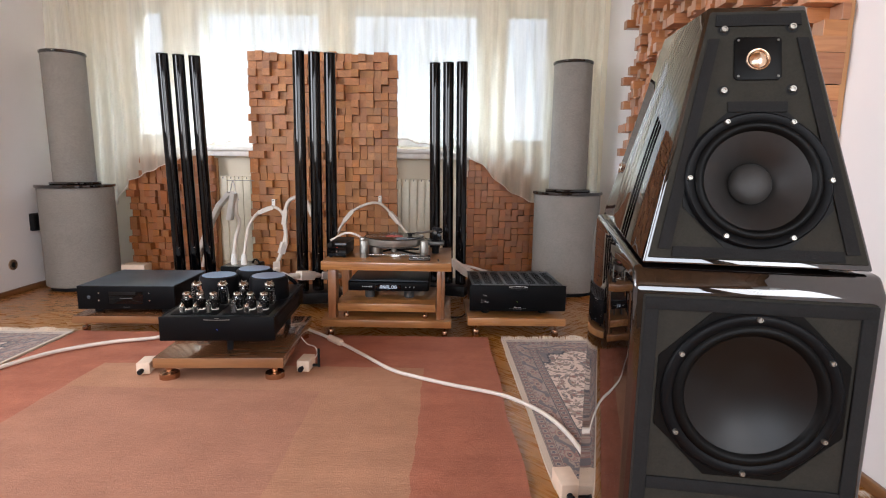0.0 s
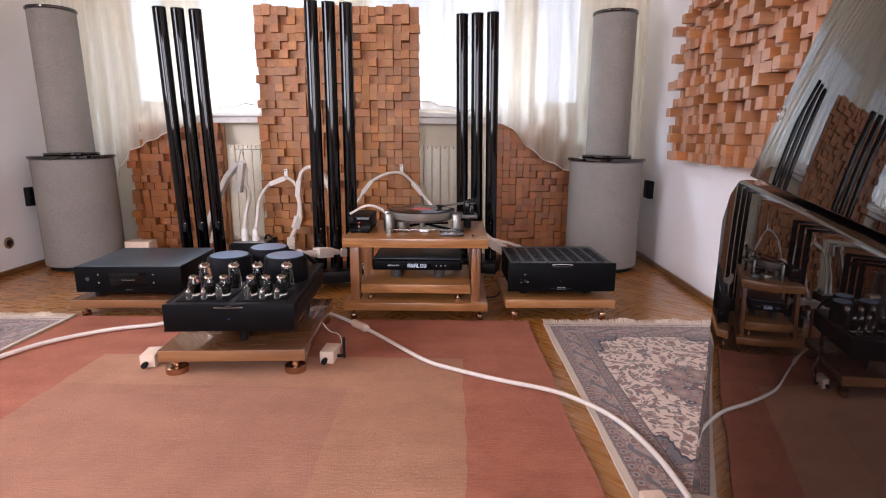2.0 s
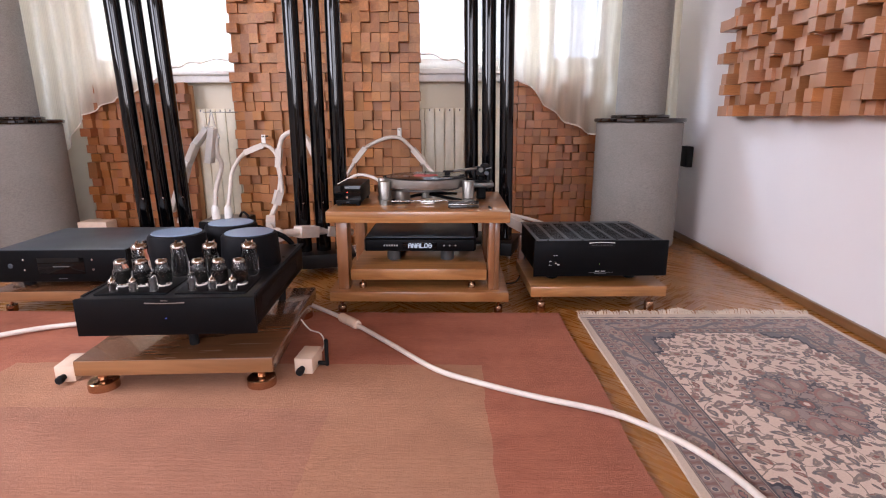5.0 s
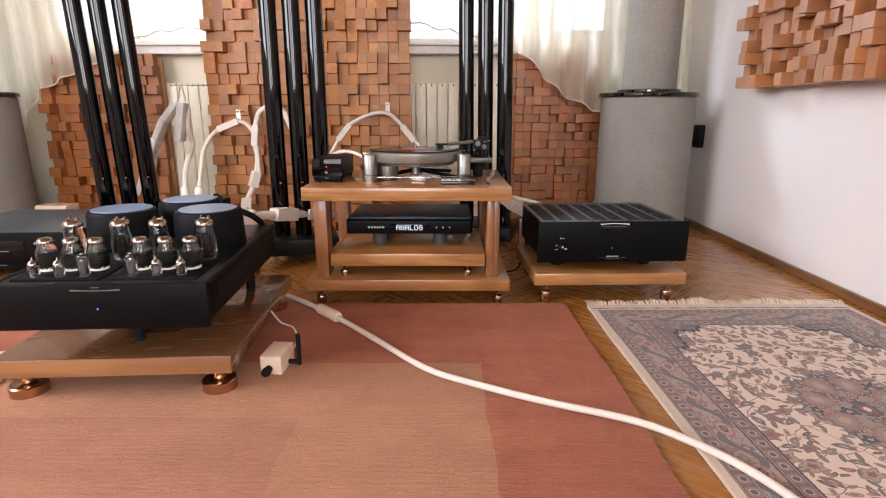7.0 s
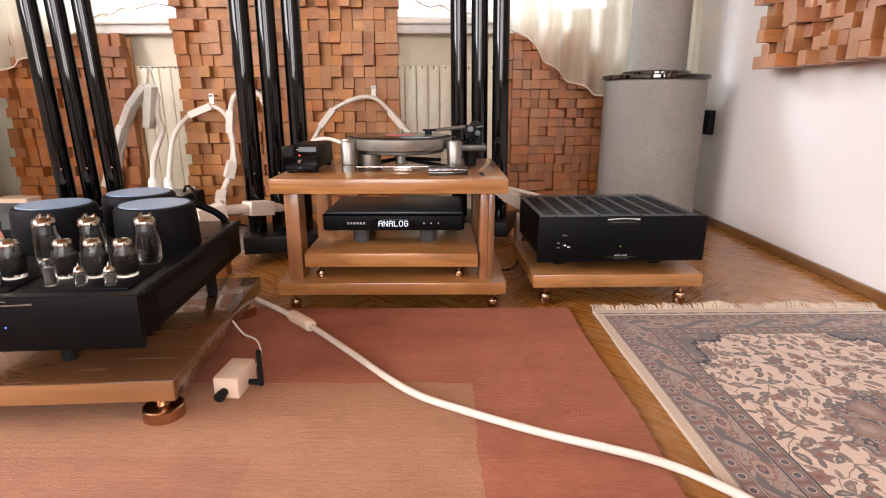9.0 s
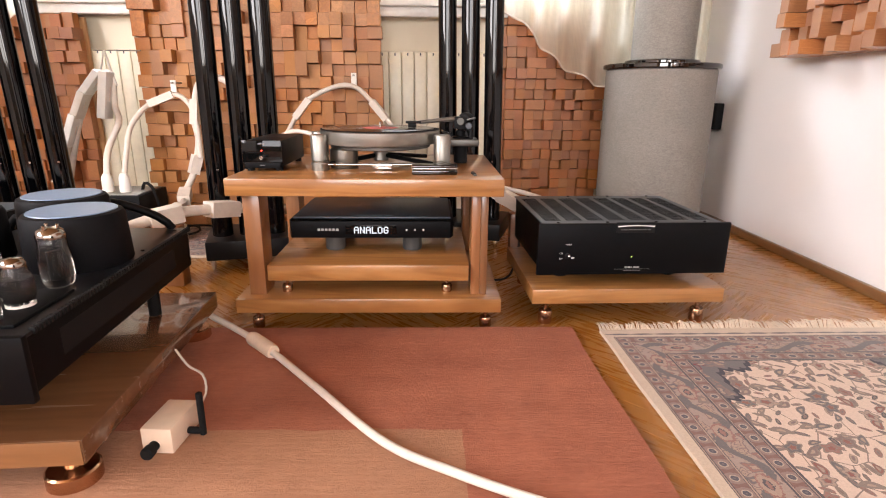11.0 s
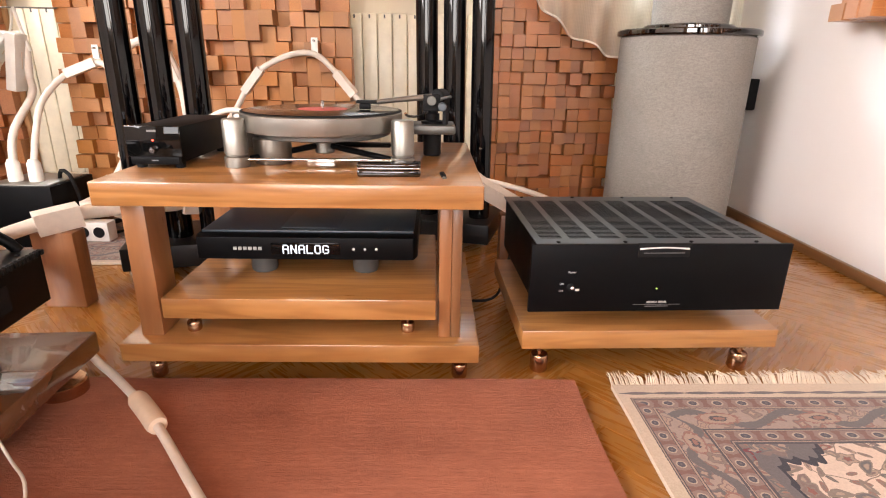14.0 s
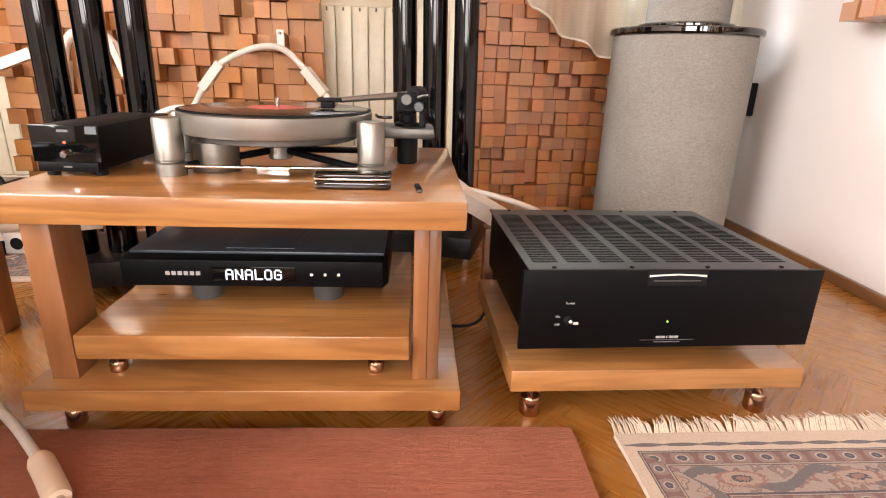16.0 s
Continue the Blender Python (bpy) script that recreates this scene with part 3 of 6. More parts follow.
for i in range(44):
    x = X0 + 0.001 + i * 0.09
    box(x, min(x + 0.086, X1 - 0.001), Y0, Y1, TOP, TOP + 0.012, bm=bm)
structure("ceiling", bm, M_CEIL, "brown varnished boarded ceiling")
bm = box(X0, X1, Y1, Y1 + 0.3, 0, SILL)
box(X0, X1, Y1, Y1 + 0.3, HEAD, TOP, bm=bm)
edges = [X0, *[e for w in WINDOWS for e in w], X1]
for a, b in zip(edges[::2], edges[1::2]):
    box(a, b, Y1, Y1 + 0.3, SILL, HEAD, bm=bm)
structure("wall_north", bm, M_WALL_SHADE, "cream plastered window wall")
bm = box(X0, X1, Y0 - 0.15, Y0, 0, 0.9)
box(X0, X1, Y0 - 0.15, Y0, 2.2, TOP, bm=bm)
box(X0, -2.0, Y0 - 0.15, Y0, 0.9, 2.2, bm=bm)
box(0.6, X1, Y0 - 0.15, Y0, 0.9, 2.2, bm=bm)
structure("wall_south", bm, M_WALL_REAR, "unseen rear wall with wide window, darkened to cut reflections")

for i, (a, b) in enumerate(WINDOWS):
    w = tagged(new("window_%d" % (i + 1)), "white framed window with a clear pane", "window", "windows of the window wall", "structure")
    w.matrix_world = pose(0, Y1, 0)
    f = box(a, a + 0.035, 0.02, 0.09, SILL, HEAD, 0.004)
    box(b - 0.035, b, 0.02, 0.09, SILL, HEAD, 0.004, bm=f)
    box(a + 0.035, b - 0.035, 0.02, 0.09, SILL, SILL + 0.06, 0.004, bm=f)
    box(a + 0.035, b - 0.035, 0.02, 0.09, HEAD - 0.04, HEAD, 0.004, bm=f)
    part("window_frame", f, M_FRAME, w)
    p = part("pane", box(a + 0.03, b - 0.03, 0.05, 0.056, SILL + 0.05, HEAD - 0.035), M_PANE, w)
    p.visible_shadow = False

structure("window_sill", box(-2.0, 0.42, 4.30, Y1 + 0.02, 0.945, 0.975, 0.006), M_FRAME, "deep white painted window sill", 35)
structure("trim", box(-1.98, 0.40, 4.33, 4.36, 0.905, 0.945, 0.003), M_FRAME, "white strip under the sill", 35)
structure("wall_parapet", box(-1.96, 0.40, 4.42, Y1, 0, 0.943), M_WALL_SHADE, "cream plastered parapet behind the radiators")

# skirting along the side walls
for name, x, y0, y1 in (("baseboard", X1, Y0, Y1), ("baseboard", X0, Y0, Y1)):
    s = -1 if x > 0 else 1
    bm = box(min(x, x + s * 0.016), max(x, x + s * 0.016), y0, y1, 0.0, 0.034, 0.004)
    structure(name, bm, M_BASEBOARD, "brown varnished wooden skirting board", 35)

# outside: bright haze over bare woods
k = Mat("outdoor_haze")
c = k.co()
z = k.xyz(c)[2]
twig = k.noise(k.scaled(c, (1.6, 1, 0.8)), 1.0, 8, 0.75, 0.6)
line = k.ramp(k.op("ADD", k.op("MULTIPLY", z, 0.16), k.op("MULTIPLY", twig, 0.9)), [(0.45, (0.60, 0.57, 0.47)), (0.60, (0.84, 0.90, 0.90)), (0.85, (0.88, 0.97, 1.06))])
k.set(color=(0, 0, 0), rough=1.0, emit=line, power=0.64, spec=0.0)
structure("backdrop", box(-14, 13, 12.0, 12.1, -1, 5), k.m, "hazy bright woods and sky outside the windows")
structure("ground", box(-40, 40, Y1 + 0.35, 60, -1.2, -1.0), plain("garden_soil", (0.09, 0.10, 0.05), 0.9), "garden ground outside the windows")

# ---------------------------------------------------------------- radiators
def radiator(x, width, label):
    t = thing("radiator", pose(x, 4.36, 0.10), label, "radiator", "radiators under the windows")
    n = round(width / 0.058)
    step = width / n
    for i in range(n):
        bm = box(i * step + 0.0012, (i + 1) * step - 0.0012, 0.0, 0.022, 0.03, 0.66, 0.004, 3)
        part("fin", bm, M_RADIATOR, t)
    part("header", box(0, width, 0.008, 0.05, 0.0, 0.03, 0.006), M_RADIATOR, t)
    part("header", box(0, width, 0.012, 0.05, 0.63, 0.655, 0.006), M_RADIATOR, t)
    part("bracket", box(0.1, width - 0.1, 0.022, 0.06, 0.3, 0.34), M_RADIATOR, t)
    for i in range(n):
        bm = box(i * step + step / 2 - 0.003, i * step + step / 2 + 0.003, -0.001, 0.002, 0.642, 0.655)
        part("slot", bm, M_GREY_FOOT, t)
    for fx in (0.06, width - 0.06):
        part("foot", box(fx - 0.015, fx + 0.015, 0.01, 0.04, -0.10, 0.0, 0.003), M_RADIATOR, t)
    return t


radiator(-1.80, 0.64, "cream enamelled panel radiator with upright fins")
radiator(-0.46, 0.64, "cream enamelled panel radiator with upright fins")

# ---------------------------------------------------------------- curtain
def hem(x):
    """Height of the curtain's lower edge: drawn up over the windows, sweeping down to both corners."""
    pts = [(-2.72, 0.30), (-2.42, 0.40), (-2.30, 0.60), (-2.22, 0.72), (-2.05, 0.80), (-1.86, 0.87), (-1.66, 0.99), (-1.35, 1.03), (-0.9, 1.06), (-0.3, 1.05), (0.02, 0.98),
           (0.20, 0.92), (0.30, 0.87), (0.38, 0.775), (0.50, 0.685), (0.64, 0.62), (0.72, 0.60), (0.95, 0.55), (1.2, 0.5)]
    for (a, za), (b, zb) in zip(pts, pts[1:]):
        if a <= x <= b:
            return za + (zb - za) * (x - a) / (b - a) + 0.008 * math.sin(x * 47) * (1 if -1.7 < x < 0.1 else 0.5)
    return 0.5


def curtain():
    bm = bmesh.new()
    nx, nz = 420, 14
    rows = []
    for i in range(nx + 1):
        x = X0 + 0.02 + (1.10 - X0 - 0.02) * i / nx
        bunch = 0.35 + 0.65 * abs(math.sin(x * 1.9 + 0.6))
        side = 1.35 if (x < -2.0 or x > 0.3) else 0.7
        amp = 0.022 * bunch * side
        fold = math.sin(x * 62 + 3 * math.sin(x * 5.1)) + 0.5 * math.sin(x * 27 + 1.3)
        h = hem(x)
        col = []
        for j in range(nz + 1):
            z = h + (2.50 - h) * j / nz
            spread = 1 - 0.25 * math.sin(j / nz * 3.1)
            y = 4.24 + amp * fold * spread + 0.01 * math.sin(z * 3 + x * 9)
            if x > 0.15 and z < 1.0:
                y -= 0.03
            col.append(bm.verts.new((x, y, z)))
        rows.append(col)
    for a, b in zip(rows, rows[1:]):
        for j in range(nz):
            bm.faces.new((a[j], b[j], b[j + 1], a[j + 1]))
    t = thing("curtain", pose(0, 0, 0), "long sheer cream curtain with swept-up wavy hem", "curtain")
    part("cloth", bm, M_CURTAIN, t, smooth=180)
    line = []
    n = 260
    for i in range(n + 1):
        x = X0 + 0.03 + (1.09 - X0 - 0.03) * i / n
        bunch = 0.35 + 0.65 * abs(math.sin(x * 1.9 + 0.6))
        side = 1.35 if (x < -2.0 or x > 0.3) else 0.7
        fold = math.sin(x * 62 + 3 * math.sin(x * 5.1)) + 0.5 * math.sin(x * 27 + 1.3)
        y = 4.24 + 0.022 * bunch * side * fold + 0.01 * math.sin(hem(x) * 3 + x * 9) - (0.03 if x > 0.15 else 0)
        line.append((x, y - 0.002, hem(x)))
    part("hem_band", hose(line, 0.004, 6, 0.03), M_TAPE, t)
    part("rail", rod(0.012, X0 + 0.01, 1.15, 0.002, 12, pose(0, 4.25, 2.515, 0, 90, 0)), M_FRAME, t)
    for x in (-2.4, -0.75, 0.9):
        part("rail_bracket", box(x - 0.01, x + 0.01, 4.24, 4.26, 2.515, TOP, 0.002), M_FRAME, t)


curtain()

# ---------------------------------------------------------------- panels of wooden blocks
def block_mesh():
    """A unit block: x and z centred, its face at y = -1, with worn front edges."""
    c = 0.024
    bm = bmesh.new()
    back = [bm.verts.new((sx * 0.5, 0, sz * 0.5)) for sx, sz in ((-1, -1), (1, -1), (1, 1), (-1, 1))]
    mid = [bm.verts.new((sx * 0.5, -1 + c, sz * 0.5)) for sx, sz in ((-1, -1), (1, -1), (1, 1), (-1, 1))]
    front = [bm.verts.new((sx * (0.5 - c * 0.6), -1, sz * (0.5 - c * 0.6))) for sx, sz in ((-1, -1), (1, -1), (1, 1), (-1, 1))]
    for a, b in ((back, mid), (mid, front)):
        for i in range(4):
            bm.faces.new((a[i], a[(i + 1) % 4], b[(i + 1) % 4], b[i]))
    bm.faces.new(front)
    bmesh.ops.recalc_face_normals(bm, faces=bm.faces)
    return bm


BLOCKS = {}


def block_panel(name, m, width, height, cell, deep, label, group, pale=False, near=None, thick=0.02, seed=1, ragged=0.35, double=0.25, rim=0.0, red=False):
    """A sound-scattering panel: backing board and wooden blocks of uneven depth."""
    rng = random.Random(seed)
    t = thing(name, m, label, "acoustic panel", group)
    part("backing_board", box(-width / 2 - rim, width / 2 + rim, -thick, 0, 0.0, height, 0.002), M_PLY, t)
    mat, rest_mat = (M_BLOCK_PALE, M_BLOCK_PALE_REST) if pale else (M_BLOCK, M_BLOCK_REST)
    key = "pale" if pale else "tan"
    if red:
        mat, key = M_BLOCK_RED, "red"
    if key not in BLOCKS:
        BLOCKS[key] = finish(block_mesh(), "block_" + key, mat)
    nx, nz = round(width / cell), round(height / cell)
    cx, cz = width / nx, height / nz
    taken = set()
    pieces = []
    for j in range(nz):
        for i in range(nx):
            if (i, j) in taken:
                continue
            w = h = 1
            q = rng.random()
            if q < double * 0.5 and j + 1 < nz and (i, j + 1) not in taken:
                h = 2
            elif q < double and i + 1 < nx and (i + 1, j) not in taken:
                w = 2
            for a in range(w):
                for b in range(h):
                    taken.add((i + a, j + b))
            d = deep[0] + (deep[1] - deep[0]) * rng.choice((0, 0.15, 0.35, 0.5, 0.7, 1.0)) + rng.uniform(-0.005, 0.005)
            x = -width / 2 + (i + w / 2) * cx + rng.uniform(-1, 1) * cx * 0.02
            z = (j + h / 2) * cz + rng.uniform(-1, 1) * cz * 0.03
            out = 0
            if i == 0 or i + w == nx:
                out = rng.uniform(0, ragged) * cx * (-1 if i == 0 else 1)
            up = rng.uniform(0, ragged) * cz if j + h == nz else 0
            pieces.append((x + out / 2, z + up / 2, cx * w * 0.978 + abs(out), cz * h * 0.978 + up, d, rng.uniform(-0.8, 0.8)))
    pieces.sort(key=near or (lambda p: p[1]))
    for x, z, w, h, d, a in pieces[:300]:
        ob = new("block", BLOCKS[key])
        ob.parent = t
        ob.matrix_basis = pose(x, -thick, z, 0, a, 0) @ Matrix.Diagonal((w, d, h, 1))
    if pieces[300:]:
        bm = bmesh.new()
        src = BLOCKS[key]
        for x, z, w, h, d, a in pieces[300:]:
            mm = pose(x, -thick, z, 0, a, 0) @ Matrix.Diagonal((w, d, h, 1))
            vs = [bm.verts.new(mm @ v.co) for v in src.vertices]
            for p in src.polygons:
                bm.faces.new([vs[q] for q in p.vertices])
        part("blocks", bm, rest_mat, t, "wooden blocks of uneven depth", None)["kind"] = "stuff"
    return t


def diffusers():
    block_panel("block_diffuser", pose(-0.80, 4.19, 0.0), 0.99, 1.585, 0.050, (0.018, 0.080),
                "tall reddish-brown wooden block diffuser standing before the windows", "block diffusers", seed=3, double=0.16)
    block_panel("block_diffuser", pose(-1.945, 4.36, 0.03), 0.60, 0.86, 0.047, (0.018, 0.078),
                "low reddish-brown wooden block diffuser half behind the curtain", "block diffusers", seed=5, double=0.12, rim=0.022, red=True)
    block_panel("block_diffuser", pose(0.455, 4.40, 0.05), 0.50, 0.87, 0.046, (0.018, 0.078),
                "low reddish-brown wooden block diffuser with the curtain's hem across it", "block diffusers", seed=8, double=0.12, red=True)
    block_panel("wall_diffuser", pose(X1 - 0.002, 2.885, 0.708, 0, 0, -90), 1.71, 1.15, 0.0455, (0.025, 0.125),
                "large orange-brown wooden block diffuser hung on the side wall", "block diffusers", True, near=lambda p: p[1] + abs(p[0] + 0.5) * 0.3, seed=11, double=0.05, ragged=0.3)


# feet under the low panels
for x, y, z in ((-1.945, 4.345, 0.03), (0.455, 4.385, 0.05)):
    t = thing("panel_plinth", pose(x, y, 0), "dark wooden plinth under a block diffuser", "plinth", "plinths under the diffusers")
    part("plank", box(-0.27, 0.27, -0.04, 0.014, 0, z, 0.003), M_CHERRY, t)

# ---------------------------------------------------------------- round fabric towers
def tower(x, y, label, lean=0.0):
    t = thing("bass_trap_tower", pose(x, y, 0, 0, lean, 0), label, "acoustic column", "fabric towers in the corners")
    part("lower_drum", rod(0.222, 0.025, 0.680, 0.006, 72), M_FABRIC, t)
    part("foot_ring", lathe([(0, 0), (0.20, 0), (0.20, 0.026), (0, 0.026)], 48), M_DARK, t)
    part("lower_disc", rod(0.235, 0.680, 0.700, 0.004, 72), M_LACQUER, t, "gloss black disc")
    part("neck_disc", rod(0.150, 0.700, 0.716, 0.004, 64), M_LACQUER, t, "gloss black disc")
    part("upper_drum", rod(0.126, 0.716, 1.535, 0.004, 64), M_FABRIC, t)
    part("top_disc", rod(0.133, 1.535, 1.553, 0.004, 64), M_LACQUER, t, "gloss black disc")
    for i in range(3):
        a = radians(-70 + i * 40)
        part("bolt", rod(0.004, 0, 0.003, 0.001, 10, pose(0.128 * math.sin(a) * 1.04, -0.128 * math.cos(a) * 1.04, 1.544) @ pose(0, 0, 0, 90, 0, math.degrees(a))), M_CHROME, t)
    return t


tower(0.878, 4.12, "two-tier grey fabric tower with gloss black discs beside the wall")
tower(-2.452, 4.03, "two-tier grey fabric tower with gloss black discs in the corner", -0.8)

# ---------------------------------------------------------------- groups of black poles
def pole_group(x, y, turn, lean, label):
    """Three poles in a row on a base, leaning a little sideways."""
    t = thing("pole_resonator", pose(x, y, 0, 0, 0, turn), label, "acoustic column", "black pole resonators")
    for i in (-1, 0, 1):
        m = pose(i * 0.088, 0, 0.099, 0, lean, 0)
        part("pole", rod(0.034, 0, 1.393, 0.003, 32, m), M_TUBE_BLACK, t)
        part("end_cap", rod(0.0345, 1.393, 1.397, 0.001, 32, m), M_STEEL_DARK, t)
        part("screw", rod(0.004, 0, 0.003, 0.001, 10, m @ pose(0.006, -0.0335, 0.23, 90, 0, 0)), M_CHROME, t)
    part("base_plate", box(-0.14, 0.14, -0.10, 0.16, 0.035, 0.10, 0.005), M_BASE_BLACK, t)
    for fx in (-0.12, 0.12):
        for fy in (-0.08, 0.14):
            part("foot", lathe([(0, 0), (0.004, 0), (0.009, 0.012), (0.009, 0.035), (0, 0.035)], 14, pose(fx, fy, 0)), M_CHROME, t)
    return t


pole_group(-0.730, 3.60, 16, 0.1, "three gloss black upright poles on a black base before the diffuser")
pole_group(0.063, 3.86, -16, -0.7, "three gloss black upright poles on a black base behind the rack")
pole_group(-1.545, 3.75, 20, -1.4, "three gloss black leaning poles on a black base beside the amplifier")

# ---------------------------------------------------------------- rugs
def kilim_rug():
    bm = bmesh.new()
    nx, ny = 90, 130
    grid = [[None] * (ny + 1) for _ in range(nx + 1)]
    for i in range(nx + 1):
        for j in range(ny + 1):
            x, y = -1.80 + 2.068 * i / nx, -0.6 + 3.59 * j / ny
            x += 0.012 * noise.noise((x * 0.5, y * 3, 0)) * (1 if i in (0, nx) else 0) + (0.011 if i == nx else 0) * (2.99 - y)
            z = 0.011 + 0.0015 * noise.noise((x * 6, y * 6, 1))
            grid[i][j] = bm.verts.new((x, y + 0.006 * noise.noise((x * 5, 0, 3)) * (1 if j == ny else 0), z))
    for i in range(nx):
        for j in range(ny):
            bm.faces.new((grid[i][j], grid[i + 1][j], grid[i + 1][j + 1], grid[i][j + 1]))
    rim = [e for e in bm.edges if e.is_boundary]
    got = bmesh.ops.extrude_edge_only(bm, edges=rim)
    for v in got["geom"]:
        if isinstance(v, bmesh.types.BMVert):
            v.co.z = 0.0
    bmesh.ops.recalc_face_normals(bm, faces=bm.faces)
    t = thing("kilim_rug", pose(0, 0, 0), "large flat-woven rug with red border and sand-coloured field", "rug")
    part("weave", bm, M_KILIM, t, smooth=60)


kilim_rug()


def persian_rug(m, lx, ly, label, seed):
    t = thing("persian_rug", m, label, "rug", "patterned rugs")
    rng = random.Random(seed)
    bm = bmesh.new()
    nx, ny = 40, 60
    grid = []
    for i in range(nx + 1):
        col = []
        for j in range(ny + 1):
            x, y = -lx / 2 + lx * i / nx, -ly / 2 + ly * j / ny
            wob = 0.008 * noise.noise((x * 1.5, y * 4, seed)) if i in (0, nx) else 0
            col.append(bm.verts.new((x + wob, y, 0.0085 + 0.002 * noise.noise((x * 5, y * 5, seed)))))
        grid.append(col)
    for i in range(nx):
        for j in range(ny):
            bm.faces.new((grid[i][j], grid[i + 1][j], grid[i + 1][j + 1], grid[i][j + 1]))
    rim = [e for e in bm.edges if e.is_boundary]
    for v in bmesh.ops.extrude_edge_only(bm, edges=rim)["geom"]:
        if isinstance(v, bmesh.types.BMVert):
            v.co.z = 0.0
    bmesh.ops.recalc_face_normals(bm, faces=bm.faces)
    part("carpet", bm, persian("persian_wool", lx / 2, ly / 2), t, smooth=60)
    bm = bmesh.new()
    for end in (1, -1):
        n = int(lx / 0.0026)
        for i in range(n):
            x = -lx / 2 + lx * (i + 0.5) / n
            tuft = math.floor(x / 0.0095)
            mid = (tuft + 0.5) * 0.0095
            wild = noise.noise((tuft * 0.71, end, seed))
            length = 0.034 + 0.016 * noise.noise((x * 9, end, seed)) + 0.008 * wild + rng.uniform(-0.006, 0.006)
            lean = 0.026 * noise.noise((tuft * 0.37, 5, seed)) + (x - mid) * rng.uniform(-0.3, 0.9) + rng.uniform(-0.003, 0.003)
            lift = max(0.002, 0.010 + 0.024 * noise.noise((x * 9, 9, seed)))
            a = Vector((x * 0.8 + mid * 0.2, end * ly / 2, 0.005))
            b = a + Vector((lean * 0.35 + (mid - x) * 0.25, end * length * 0.5, lift))
            c2 = a + Vector((lean, end * length, 0.002 + lift * rng.uniform(0, 0.9)))
            w = Vector((0.0017, 0, 0))
            h = Vector((0, 0, 0.0016))
            va = [bm.verts.new(q) for q in (a - w, a + w, a + h)]
            vb = [bm.verts.new(q) for q in (b - w, b + w, b + h)]
            vc = [bm.verts.new(q) for q in (c2 - w * 0.5, c2 + w * 0.5, c2 + h * 0.6)]
            for p, q in ((va, vb), (vb, vc)):
                for e in range(3):
                    bm.faces.new((p[e], p[(e + 1) % 3], q[(e + 1) % 3], q[e]))
    fr = part("fringe", bm, plain("fringe_cotton", (0.58, 0.48, 0.37), 0.9, 0.0, 0.3, 180), t, "cream cotton fringe", None)
    fr["kind"] = "stuff"
    return t


persian_rug(pose(0.762, 2.345, 0.002, 0, 0, 0.9), 0.835, 1.27, "ivory and grey-rose patterned oriental rug with cream fringe", 4)
persian_rug(pose(-2.235, 2.42, 0.002, 0, 0, 1.0), 0.84, 1.10, "ivory and grey-rose patterned oriental rug with cream fringe", 9)
persian_rug(pose(-1.00, 3.84, 0.002, 0, 0, 92), 0.46, 0.80, "small wine-red patterned rug lying before the tall diffuser", 6)

# ---------------------------------------------------------------- equipment rack
def spike_foot(parent, x, y, z0, z1, r=0.016, mat=None, solid=0.42):
    h = z1 - z0
    part("foot", lathe([(0, z0), (r * 0.9, z0), (r, z0 + 0.003), (r, z0 + h * solid), (r * 0.92, z0 + h * (solid + 0.04)), (r * 0.45, z0 + h * (solid + 0.03)), (r * 0.32, z0 + h * (solid + 0.06)), (r * 0.32, z0 + h * 0.92), (r * 0.5, z0 + h * 0.94), (r * 0.5, z1), (0, z1)], 24, pose(x, y, 0)), mat or M_COPPER, parent)


def rack():
    t = thing("equipment_rack", pose(-0.241, 2.96, 0), "cherry-wood hi-fi rack with thick shelves and square posts", "rack")
    part("base_shelf", box(-0.322, 0.322, 0, 0.52, 0.062, 0.098, 0.003), M_CHERRY, t)
    part("top_shelf", box(-0.322, 0.320, 0, 0.52, 0.350, 0.391, 0.003), M_CHERRY, t)
    for x in (-0.275, 0.268):
        for y in (0.068, 0.45):
            part("post", box(x - 0.020, x + (0.020 if x < 0 else 0.002), y - 0.036, y + 0.036, 0.098, 0.350, 0.002), M_CHERRY_UP, t)
            if x > 0:
                part("post_lamination", box(x + 0.002, x + 0.020, y - 0.0355, y + 0.0355, 0.098, 0.350, 0.002), M_WALNUT_UP, t, "darker glued half")
    part("middle_shelf", box(-0.246, 0.243, 0.02, 0.42, 0.138, 0.178, 0.003), M_CHERRY, t)
    for x in (-0.21, 0.19):
        for y in (0.06, 0.38):
            spike_foot(t, x, y, 0.098, 0.138, 0.013)
    for x in (-0.29, 0.29):
        for y in (0.06, 0.47):
            spike_foot(t, x, y, 0.0, 0.062, 0.015, M_COPPER)


rack()


def plinth(m, w, d, z0, z1, r, label, mat):
    t = thing("amplifier_stand", m, label, "stand", "low amplifier stands")
    part("shelf", box(-w / 2, w / 2, 0, d, z0, z1, 0.003), mat, t)
    if mat == M_WALNUT:
        part("edge_band", box(-w / 2 + 0.002, w / 2 - 0.002, -0.003, 0.001, z0 + 0.001, z1 - 0.001, 0.0008), M_BAND, t, "paler wooden front edge")
    for x in (-w / 2 + 0.045, w / 2 - 0.045):
        for y in (0.04, d - 0.05):
            spike_foot(t, x, y, 0, z0, r, solid=0.5)
    return t


